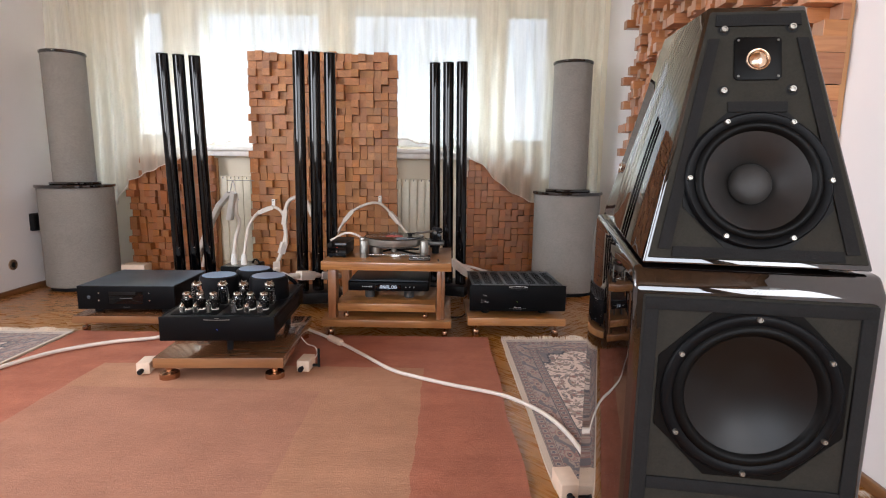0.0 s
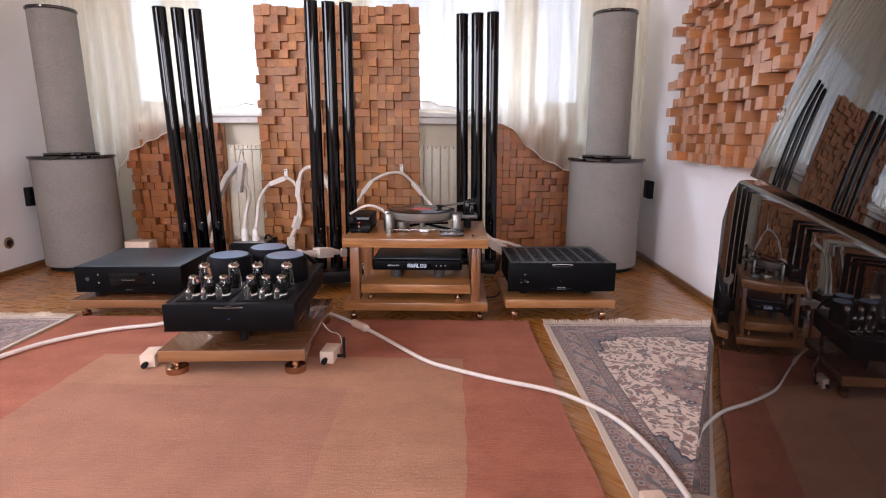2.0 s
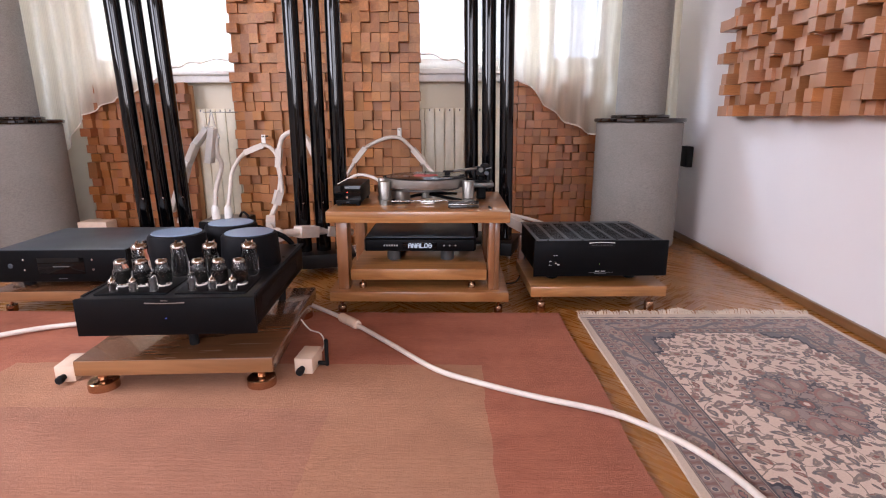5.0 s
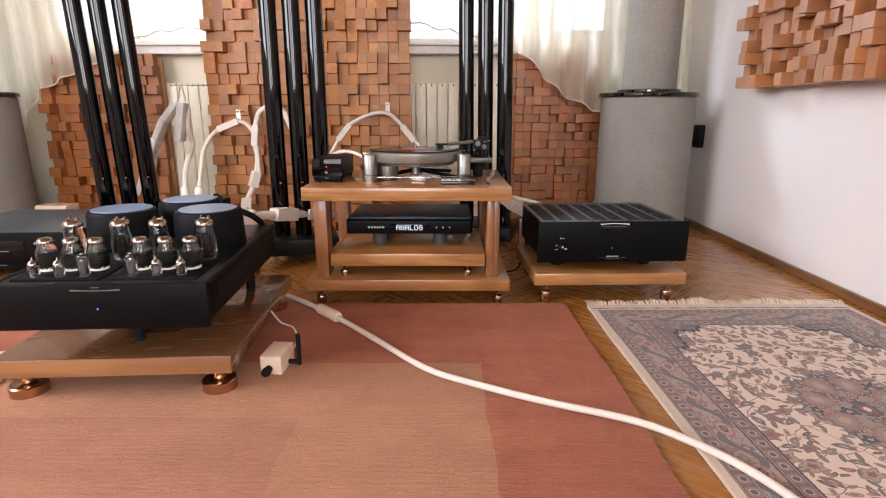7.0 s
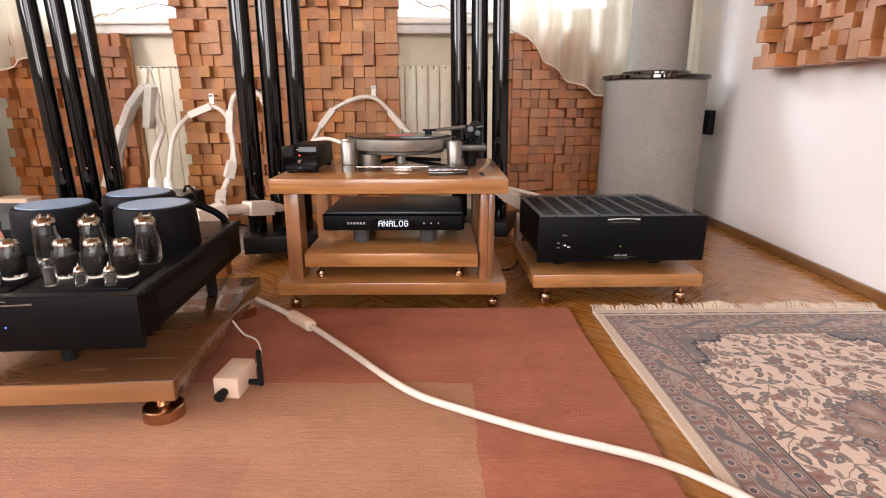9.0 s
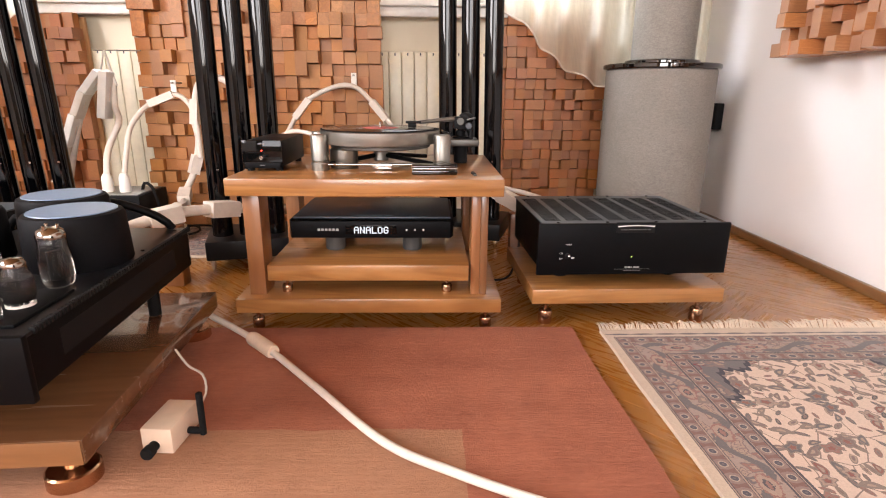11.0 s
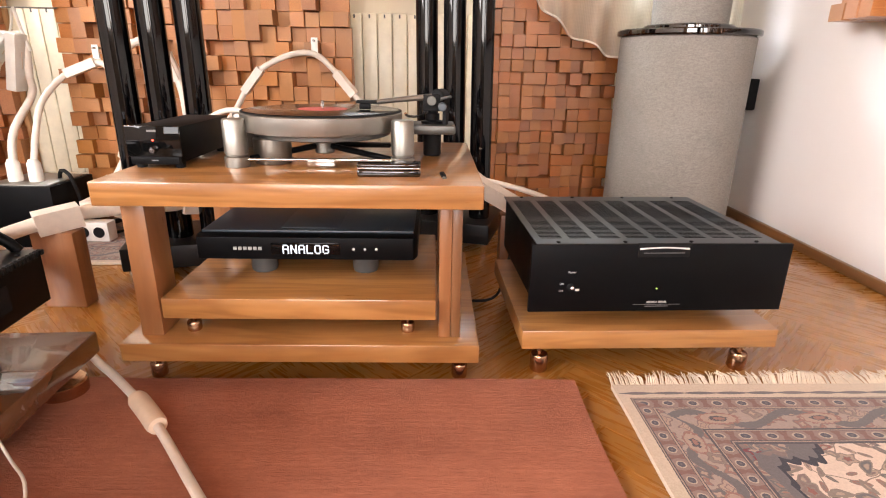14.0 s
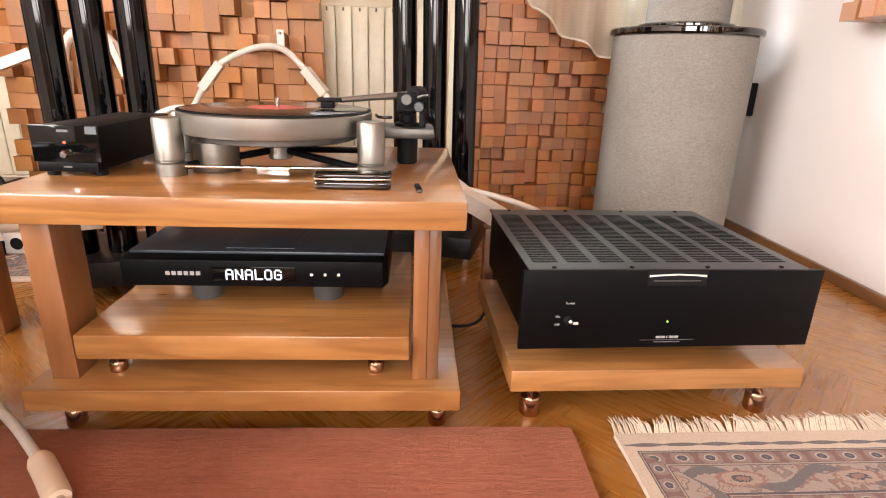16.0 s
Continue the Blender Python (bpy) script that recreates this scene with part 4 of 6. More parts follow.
plinth(pose(0.414, 3.012, 0, 0, 0, 1.5), 0.497, 0.40, 0.066, 0.105, 0.0175, "low cherry-wood amplifier stand on bronze feet", M_CHERRY)
plinth(pose(-1.565, 2.985, 0, 0, 0, 2.5), 0.515, 0.44, 0.052, 0.090, 0.019, "low walnut amplifier stand on bronze feet", M_WALNUT)
plinth(pose(-0.837, 2.382, 0, 0, 0, 3.4), 0.505, 0.60, 0.064, 0.105, 0.038, "low walnut amplifier stand on large bronze feet", M_WALNUT)


# ---------------------------------------------------------------- phono stage: a wide black box with a slotted top
def phono_stage():
    t = thing("phono_preamplifier", pose(0.416, 3.018, 0.105, 0, 0, 2.3), "wide black audio component with slotted top on a low stand", "audio component")
    part("front_plate", box(-0.243, 0.243, 0, 0.009, 0.038, 0.170, 0.0015), M_ALU_BLACK, t)
    part("body", box(-0.226, 0.226, 0.009, 0.385, 0.040, 0.164, 0.002), M_ALU_BLACK, t)
    part("cover", box(-0.231, 0.231, 0.0095, 0.388, 0.164, 0.167, 0.0008), M_ALU_SKYLIT, t)
    # Vent slots: black strips laid on the cover, their inner shade as colour.
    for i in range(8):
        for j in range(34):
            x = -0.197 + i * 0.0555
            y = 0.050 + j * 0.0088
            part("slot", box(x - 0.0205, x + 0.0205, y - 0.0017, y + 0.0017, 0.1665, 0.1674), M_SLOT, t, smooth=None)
    for x in (-0.19, -0.065, 0.06, 0.185):
        for y in (0.022, 0.375):
            part("screw", rod(0.004, 0.167, 0.1695, 0.001, 12, pose(x, y, 0)), M_DARK, t)
    part("badge", box(-0.048, 0.048, -0.002, 0.004, 0.146, 0.172, 0.001), M_DARK, t)
    part("badge_bar", prism([(-0.046, 0.1605), (-0.024, 0.1628), (0, 0.1636), (0.024, 0.1628), (0.046, 0.1605), (0.046, 0.1640), (0, 0.1660), (-0.046, 0.1640)], -0.0028, -0.0018), M_PRINT, t)
    for i in range(24):
        part("badge_mark", box(-0.038 + i * 0.0032, -0.0364 + i * 0.0032, -0.0026, -0.0018, 0.1535, 0.1553), M_PRINT_DIM, t, smooth=None)
    part("switch_nut", lathe([(0, 0), (0.007, 0), (0.007, 0.002), (0.004, 0.004), (0, 0.004)], 16, pose(-0.167, 0, 0.088, 90, 0, 0)), M_DARK, t)
    part("toggle", lathe([(0, 0), (0.002, 0), (0.003, 0.012), (0, 0.013)], 12, pose(-0.167, -0.002, 0.088, 75, 0, 0)), M_CHROME, t)
    lettering("power_print", "Power", 0.0058, pose(-0.166, -0.0006, 0.117) @ FACE_SOUTH, M_PRINT, t)
    lettering("on_print", "ON", 0.0050, pose(-0.184, -0.0006, 0.0945) @ FACE_SOUTH, M_PRINT, t)
    lettering("off_print", "OFF", 0.0050, pose(-0.184, -0.0006, 0.0805) @ FACE_SOUTH, M_PRINT, t)
    part("indicator_plate", box(-0.158, -0.150, -0.001, 0.0, 0.0805, 0.0845), M_PRINT, t)
    for x0, x1 in ((-0.019, -0.012), (-0.011, -0.004), (-0.002, 0.0), (0.003, 0.010), (0.011, 0.018)):
        part("model_bar", box(x0, x1, -0.001, 0.0, 0.0548, 0.0585), M_PRINT_MID, t)
    part("model_line", box(-0.045, 0.045, -0.001, 0.0, 0.0515, 0.0520), M_PRINT_DIM, t)
    part("model_subline", box(-0.022, 0.022, -0.001, 0.0, 0.0475, 0.0488), M_PRINT_DIM, t)
    part("indicator", rod(0.0016, -0.002, 0.002, 0.0006, 12, pose(-0.004, 0, 0.084, 90, 0, 0)), M_LED_GREEN, t, "small green indicator light")
    for x in (-0.15, 0.15):
        for y in (0.12, 0.33):
            part("foot", rod(0.022, 0.0, 0.040, 0.003, 24, pose(x, y, 0)), M_DARK, t)


phono_stage()


def left_amp():
    t = thing("preamplifier", pose(-1.568, 3.02, 0.090, 0, 0, 2.5), "wide black audio component with small lit buttons on a low stand", "audio component")
    part("front_plate", box(-0.242, 0.242, 0, 0.012, 0.026, 0.146, 0.003), M_ALU_BLACK, t)
    part("body", box(-0.232, 0.232, 0.012, 0.42, 0.028, 0.143, 0.003), M_ALU_BLACK, t)
    part("lid", box(-0.236, 0.236, 0.006, 0.425, 0.143, 0.148, 0.0015), M_ALU_SKYLIT, t)
    part("display_window", box(-0.085, 0.085, -0.0015, 0.002, 0.055, 0.118, 0.0006), M_GLOSS_FRONT, t)
    part("display_print", box(-0.03, 0.03, -0.0022, -0.0014, 0.083, 0.0855), M_PRINT_DIM, t)
    part("name_bar", box(-0.016, 0.016, -0.001, 0.0, 0.037, 0.039), M_PRINT_DIM, t)
    for x in (-0.135, 0.115):
        for z in (0.072, 0.110):
            part("button", rod(0.004, -0.003, 0.002, 0.001, 14, pose(x, 0, z, 90, 0, 0)), M_CHROME, t)
    part("knob", rod(0.009, -0.008, 0.002, 0.002, 20, pose(-0.185, 0, 0.088, 90, 0, 0)), M_ALU_SKYLIT, t)
    for x in (-0.17, 0.17):
        for y in (0.06, 0.36):
            part("foot", rod(0.021, 0.0, 0.027, 0.003, 20, pose(x, y, 0)), M_DARK, t)


left_amp()


# ---------------------------------------------------------------- tube amplifier
def valve(x, y, z, kind):
    """One vacuum tube: power, driver or small."""
    if kind == "power":
        prof = [(0.016, 0.0), (0.021, 0.004), (0.0235, 0.015), (0.0235, 0.050), (0.0205, 0.060), (0.0205, 0.082), (0.017, 0.090), (0.006, 0.094), (0, 0.095)]
        top = [(0, 0.0925), (0.0208, 0.0785), (0.0212, 0.083), (0.0175, 0.0912), (0.006, 0.0953), (0, 0.0955)]
        inner = (0.0075, 0.012, 0.058)
    elif kind == "driver":
        prof = [(0.013, 0.0), (0.0185, 0.006), (0.0215, 0.018), (0.0215, 0.038), (0.0165, 0.052), (0.0155, 0.062), (0.011, 0.068), (0, 0.0695)]
        top = [(0, 0.066), (0.0158, 0.0575), (0.0162, 0.0625), (0.0115, 0.0688), (0, 0.0702)]
        inner = (0.0165, 0.008, 0.040)
    elif kind == "small":
        prof = [(0.009, 0.0), (0.0105, 0.003), (0.0105, 0.024), (0.0075, 0.031), (0.002, 0.034), (0, 0.037)]
        top = [(0, 0.029), (0.0098, 0.0235), (0.0098, 0.0272), (0.0062, 0.032), (0.0016, 0.0345), (0.0012, 0.040), (0, 0.040)]
        inner = (0.005, 0.004, 0.020)
    else:
        prof = [(0.009, 0.0), (0.0112, 0.003), (0.0112, 0.040), (0.008, 0.045), (0, 0.047)]
        top = [(0, 0.0462), (0.0045, 0.0462), (0.004, 0.0480), (0, 0.0482)]
        inner = (0.0055, 0.004, 0.034)
    t = thing("vacuum_tube", pose(x, y, z), {"power": "tall clear glass power tube with silvered top", "driver": "stout smoked glass tube with silvered top", "small": "small glass tube with silvered tip", "clear": "small clear glass tube with grey plates"}[kind],
              "vacuum tube", "tubes of the amplifier")
    part("bulb", lathe(prof, 24), M_GLASS, t, smooth=60)
    part("getter", lathe(top, 24, Matrix.Scale(1.01, 4)), M_GETTER, t, "silvered top", 60)
    part("anode", rod(inner[0], inner[1], inner[2], 0.002, 14), M_DARK if kind in ("driver", "power") else M_GREY_FOOT, t)
    wide = 0.0185 if kind == "driver" else prof[0][0] * 1.1
    part("ring", lathe([(prof[0][0] * 0.9, 0), (wide, 0), (wide, 0.0035), (prof[0][0] * 0.9, 0.0035)], 24), M_WHITE if kind == "driver" else M_STEEL_DARK, t)
    if kind == "power":
        for i in range(3):
            a = i * 2.1 + 0.4
            part("nub", rod(0.003, 0.090, 0.100, 0.001, 8, pose(0.011 * math.cos(a), 0.011 * math.sin(a), 0)), M_GETTER, t)
    return t


AMP = pose(-0.818, 2.340, 0.105, 0, 0, 3.4)


def tube_amp():
    t = thing("tube_amplifier", AMP, "black vacuum-tube power amplifier with three round transformer pots", "amplifier")
    part("front_plate", box(-0.216, 0.216, 0, 0.012, 0.084, 0.178, 0.002), M_ALU_BLACK, t)
    part("chassis", box(-0.206, 0.206, 0.012, 0.590, 0.088, 0.170, 0.002), M_ALU_BLACK, t)
    part("top_plate", box(-0.211, 0.211, 0.010, 0.592, 0.170, 0.176, 0.001), M_AMP_TOP, t)
    for i in range(62):
        y = 0.03 + i * 0.009
        for s in (-1, 1):
            part("vent_tooth", box(s * 0.2105 - 0.004, s * 0.2105 + 0.004, y, y + 0.005, 0.1705, 0.1790), M_DARK, t, smooth=None)
    for s in (-1, 1):
        part("side_recess", box(s * 0.2062 - 0.0006, s * 0.2062 + 0.0006, 0.09, 0.50, 0.110, 0.150), M_DARK, t)
        part("tube_deck", box(s * 0.098 - 0.088, s * 0.098 + 0.088, 0.035, 0.175, 0.176, 0.181, 0.0012), M_ALU_BLACK, t)
    part("badge", prism([(-0.048, 0.1660), (-0.024, 0.1655), (0, 0.1652), (0.024, 0.1655), (0.048, 0.1660), (0.048, 0.1690), (0.024, 0.1674), (0, 0.1668), (-0.024, 0.1674), (-0.048, 0.1690)], -0.001, 0.001), M_STEEL, t)
    part("badge_mark", box(-0.008, 0.008, -0.001, 0.001, 0.1720, 0.1733), M_STEEL, t)
    part("indicator", rod(0.0014, -0.0015, 0.002, 0.0004, 12, pose(0, 0, 0.128, 90, 0, 0)), M_LED_BLUE, t, "small blue indicator light")
    for x, y in ((-0.105, 0.345), (0.112, 0.335), (0.005, 0.495)):
        pot = part("transformer_pot", lathe([(0, 0.176), (0.083, 0.176), (0.085, 0.180), (0.081, 0.262), (0.077, 0.269), (0.070, 0.2715), (0, 0.2715)], 56, pose(x, y, 0)), M_POT, t)
        part("pot_cap", lathe([(0, 0.2715), (0.070, 0.2715), (0.069, 0.2730), (0, 0.2735)], 56, pose(x, y, 0)), M_CAP_SKY, pot, "smooth cap coloured with the windows' blue reflection")
    part("handle", hose([(0.175, 0.587, 0.175), (0.150, 0.578, 0.205), (0.06, 0.570, 0.240), (-0.06, 0.570, 0.240), (-0.150, 0.578, 0.205), (-0.175, 0.587, 0.175)], 0.009, 12), M_ALU_BLACK, t)
    for x, y in ((0.19, 0.56), (0.19, 0.40), (-0.19, 0.56), (0.05, 0.57)):
        part("screw", rod(0.004, 0.176, 0.178, 0.0008, 12, pose(x, y, 0)), M_DARK, t)
    for x, y in ((0.0, 0.14), (-0.15, 0.50), (0.15, 0.50)):
        part("foot", rod(0.013, 0.0, 0.089, 0.003, 24, pose(x, y, 0)), M_DARK, t)


tube_amp()


def place_tubes():
    rng = random.Random(4)
    for s in (-1, 1):
        for i in (-1, 0, 1):
            q = AMP @ Vector((s * 0.098 + i * 0.052, 0.108, 0.181))
            valve(*q, "driver")
            q = AMP @ Vector((s * 0.098 + i * 0.050, 0.056, 0.181))
            valve(*q, "clear" if i == -s else "small")
        for i in (-0.5, 0.5):
            q = AMP @ Vector((s * 0.095 + i * 0.105, 0.205, 0.176))
            valve(*q, "power")


place_tubes()


# ---------------------------------------------------------------- converter on the rack
def converter():
    t = thing("digital_converter", pose(-0.241, 3.05, 0.178), "slim black digital converter showing a white lit word", "audio component")
    out = [(-0.2075, 0.020), (-0.200, 0.0), (0.200, 0.0), (0.2075, 0.020), (0.2075, 0.30), (-0.2075, 0.30)]
    bm = bmesh.new()
    lo = [bm.verts.new((x, y, 0.050)) for x, y in out]
    hi = [bm.verts.new((x, y, 0.093)) for x, y in out]
    bm.faces.new(lo[::-1])
    bm.faces.new(hi)
    for i in range(6):
        bm.faces.new((lo[i], lo[(i + 1) % 6], hi[(i + 1) % 6], hi[i]))
    bmesh.ops.recalc_face_normals(bm, faces=bm.faces)
    bmesh.ops.bevel(bm, geom=bm.edges[:], offset=0.002, segments=2, profile=0.5, affect="EDGES")
    part("case", bm, M_ALU_BLACK, t)
    part("lid", box(-0.20, 0.20, 0.030, 0.298, 0.093, 0.098, 0.0015), M_ALU_SKYLIT, t)
    part("lid_panel", box(-0.055, 0.055, 0.045, 0.27, 0.098, 0.0992, 0.0006), M_ALU_SKYLIT, t)
    part("display_window", box(-0.064, 0.064, -0.0012, 0.002, 0.060, 0.083, 0.0008), M_GLOSS_FRONT, t)
    # the lit word, in dots five wide and seven high
    dots = {"A": "01110 10001 10001 11111 10001 10001 10001", "N": "10001 11001 11001 10101 10011 10011 10001", "L": "10000 10000 10000 10000 10000 10000 11111",
            "O": "01110 10001 10001 10001 10001 10001 01110", "G": "01110 10001 10000 10111 10001 10001 01110"}
    bm = bmesh.new()
    for n, letter in enumerate("ANALOG"):
        for row, bits in enumerate(dots[letter].split()):
            for column, bit in enumerate(bits):
                if bit == "1":
                    x = -0.0425 + n * 0.0148 + column * 0.00236
                    z = 0.0795 - row * 0.0025
                    box(x, x + 0.0025, -0.0020, -0.0012, z - 0.0024, z, bm=bm)
    part("display_word", bm, M_DISPLAY, t, "white lit word ANALOG", None)
    for i in range(6):
        x = -0.1335 + i * 0.0092
        part("brand_bar", box(x, x + 0.0062, -0.0008, 0.001, 0.0685, 0.0745), M_PRINT_MID, t)
    for i in range(3):
        part("button", rod(0.0024, -0.0014, 0.002, 0.0006, 14, pose(0.089 + i * 0.021, 0, 0.0715, 90, 0, 0)), M_PRINT, t)
    for x in (-0.105, 0.100):
        for y in (0.085, 0.26):
            part("foot", lathe([(0, 0.0), (0.024, 0.0), (0.026, 0.005), (0.026, 0.050), (0, 0.050)], 28, pose(x, y, 0)), M_GREY_FOOT, t)


converter()


# ---------------------------------------------------------------- turntable
def turntable():
    t = thing("turntable", pose(-0.226, 3.205, 0.391), "silver turntable with a thick platter and record", "turntable")
    part("platter", lathe([(0, 0.062), (0.150, 0.062), (0.1565, 0.0635), (0.1575, 0.066), (0.1575, 0.094), (0.155, 0.0965), (0, 0.0965)], 96), M_STEEL, t)
    part("sub_platter", lathe([(0, 0.050), (0.128, 0.050), (0.132, 0.052), (0.132, 0.060), (0.128, 0.062), (0, 0.062)], 72), M_STEEL_DARK, t)
    part("bearing", rod(0.020, 0.0135, 0.050, 0.002, 32), M_STEEL, t)
    part("mat", lathe([(0, 0.0966), (0.1565, 0.0966), (0.1568, 0.0972), (0.1565, 0.0978), (0, 0.0978)], 96), M_DARK, t, "thin black mat")
    rec = part("record", lathe([(0, 0.0979), (0.150, 0.0979), (0.1508, 0.0986), (0.149, 0.0994), (0.052, 0.0992), (0.050, 0.0997), (0, 0.0997)], 96), M_VINYL, t, "black vinyl record")
    part("record_label", lathe([(0, 0.0998), (0.049, 0.0998), (0.0485, 0.1001), (0, 0.1001)], 48), M_LABEL, rec, "red paper label")
    part("spindle", rod(0.0034, 0.099, 0.116, 0.001, 16), M_CHROME, t)
    posts = {"front_left": (-0.145, -0.095), "front_right": (0.163, -0.085), "rear": (-0.165, 0.02)}
    for x, y in posts.values():
        part("pillar", lathe([(0, 0), (0.022, 0), (0.0225, 0.002), (0.0225, 0.019), (0.0190, 0.021), (0.0190, 0.023), (0.0215, 0.025), (0.0215, 0.085), (0.0195, 0.088), (0, 0.089)], 40, pose(x, y, 0)), M_STEEL, t)
    part("motor", lathe([(0, 0.0), (0.034, 0.0), (0.036, 0.003), (0.036, 0.047), (0.033, 0.050), (0, 0.050)], 48, pose(-0.092, -0.045, 0)), M_STEEL, t)
    part("tie_rod", rod(0.0028, 0.0, 0.308, 0.0006, 12, pose(-0.145, -0.099, 0.014) @ pose(0, 0, 0, 0, 90, 2)), M_CHROME, t, "thin bright tie rod")
    part("maker_plate", box(-0.012, 0.038, -0.108, -0.101, 0.004, 0.017, 0.001), M_CHROME, t)
    for a, b in (((0.0, 0.0, 0.030), (0.163, -0.085, 0.010)), ((0.0, 0.0, 0.030), (0.12, 0.14, 0.010)), ((0.0, 0.0, 0.030), (-0.145, -0.095, 0.010))):
        part("strut", hose([a, tuple((p + q) / 2 for p, q in zip(a, b)), b], 0.006, 10, 0.05), M_ALU_BLACK, t)
    part("arm_board", prism([(0.150, 0.050), (0.262, 0.050), (0.266, 0.054), (0.266, 0.064), (0.262, 0.068), (0.150, 0.068)], 0.015, 0.115, 0.002), M_STEEL_DARK, t)
    part("arm_column", rod(0.019, 0.0, 0.05, 0.003, 32, pose(0.218, 0.066, 0)), M_DARK, t)
    part("arm_post", rod(0.006, 0.068, 0.100, 0.001, 16, pose(0.245, 0.045, 0)), M_DARK, t)
    arm = part("arm_pivot", lathe([(0, 0.068), (0.024, 0.068), (0.024, 0.073), (0.015, 0.075), (0.015, 0.088), (0.010, 0.090), (0.010, 0.100), (0, 0.101)], 28, pose(0.218, 0.066, 0)), M_ALU_BLACK, t)
    part("arm_yoke", box(0.198, 0.234, 0.050, 0.058, 0.096, 0.127, 0.003), M_DARK, arm)
    part("arm_yoke", box(0.198, 0.234, 0.078, 0.086, 0.096, 0.127, 0.003), M_DARK, arm)
    part("arm_yoke", box(0.198, 0.234, 0.050, 0.086, 0.094, 0.100, 0.002), M_DARK, arm)
    part("bearing_cap", rod(0.010, 0, 0.006, 0.001, 20, pose(0.216, 0.050, 0.115, 90, 0, 0)), M_STEEL_DARK, arm)
    part("counterweight", rod(0.0175, 0, 0.030, 0.003, 28, pose(0.226, 0.082, 0.120) @ pose(0, 0, 0, 90, 0, 150)), M_DARK, arm)
    part("arm_knob", rod(0.009, 0, 0.010, 0.002, 20, pose(0.238, 0.040, 0.104, 90, 0, 0)), M_ALU_SKYLIT, arm)
    part("side_rod", hose([(0.234, 0.055, 0.118), (0.246, 0.048, 0.122), (0.256, 0.040, 0.124)], 0.0030, 10), M_STEEL_DARK, arm)
    part("arm_tube", hose([(0.215, 0.066, 0.122), (0.155, 0.033, 0.118), (0.105, 0.004, 0.114)], lambda f: 0.0065 - 0.0018 * f, 16), M_STEEL, arm, "silver-grey tapered tube")
    part("headshell", box(0.068, 0.108, -0.014, 0.008, 0.1115, 0.1175, 0.002), M_DARK, arm)
    part("cartridge", box(0.074, 0.096, -0.012, 0.005, 0.1005, 0.1120, 0.002), M_ALU_BLACK, arm)
    part("cue_lever", hose([(0.19, 0.03, 0.085), (0.17, -0.005, 0.088), (0.165, -0.02, 0.095)], 0.0025, 8), M_CHROME, arm)


turntable()


def phono_box():
    t = thing("headphone_amplifier", pose(-0.505, 3.075, 0.391, 0, 0, 0), "small black box with gloss front and red light on the rack", "audio component")
    part("case", box(-0.045, 0.045, 0.004, 0.25, 0.010, 0.074, 0.0015), M_ALU_BLACK, t)
    part("front_plate", box(-0.048, 0.048, 0, 0.005, 0.022, 0.076, 0.0015), M_GLOSS_FRONT, t, "gloss black front")
    part("lower_strip", box(-0.043, 0.043, -0.001, 0.004, 0.008, 0.022, 0.001), M_ALU_BLACK, t)
    part("maker_mark", box(-0.008, 0.008, -0.0008, 0, 0.066, 0.0695), M_PRINT_DIM, t)
    part("indicator", rod(0.0018, -0.001, 0.001, 0.0004, 10, pose(0.0, 0, 0.051, 90, 0, 0)), M_LED_RED, t, "tiny red indicator light")
    part("knob", lathe([(0, 0), (0.006, 0), (0.006, 0.006), (0.0045, 0.009), (0, 0.009)], 20, pose(0.0, 0, 0.034, 90, 0, 0)), M_CHROME, t)
    part("strip_mark", box(-0.006, 0.006, -0.0016, -0.0009, 0.0145, 0.0165), M_PRINT_DIM, t)
    for x in (-0.035, 0.035):
        for y in (0.02, 0.22):
            part("foot", rod(0.009, 0, 0.011, 0.001, 16, pose(x, y, 0)), M_DARK, t)


phono_box()


def scale_case():
    t = thing("stylus_gauge_case", pose(-0.082, 3.02, 0.391, 0, 0, 1), "small rounded black case with a silver lid edge", "case")
    part("lower_half", box(-0.055, 0.055, 0, 0.035, 0, 0.014, 0.005, 3), M_LACQUER, t)
    part("seam", box(-0.0545, 0.0545, 0.0005, 0.0345, 0.014, 0.017, 0.001), M_CHROME, t)
    part("lid", box(-0.055, 0.055, 0, 0.035, 0.017, 0.024, 0.003, 3), M_LACQUER, t)
    b = thing("stylus_brush", pose(0.012, 3.035, 0.391, 0, 0, 6), "tiny black stylus brush lying on the rack", "brush")
    part("grip", box(-0.004, 0.004, -0.018, 0.018, 0, 0.006, 0.002), M_DARK, b)
    part("bristles", box(-0.0035, 0.0035, -0.024, -0.018, 0, 0.004, 0.001), M_STEEL_DARK, b)


scale_case()


# ---------------------------------------------------------------- loudspeaker
def bore(ob, cutter):
    """Cut the shape out of a part."""
    tool = new("tool", finish(cutter, "tool", None))
    mod = ob.modifiers.new("bore", "BOOLEAN")
    mod.operation, mod.object, mod.solver = "DIFFERENCE", tool, "EXACT"
    tool.matrix_world = Matrix()
    keep, ob.parent = ob.parent, None
    bpy.context.view_layer.update()
    me = bpy.data.meshes.new_from_object(ob.evaluated_get(bpy.context.evaluated_depsgraph_get()))
    ob.modifiers.clear()
    ob.data = me
    ob.parent = keep
    bpy.data.objects.remove(tool)


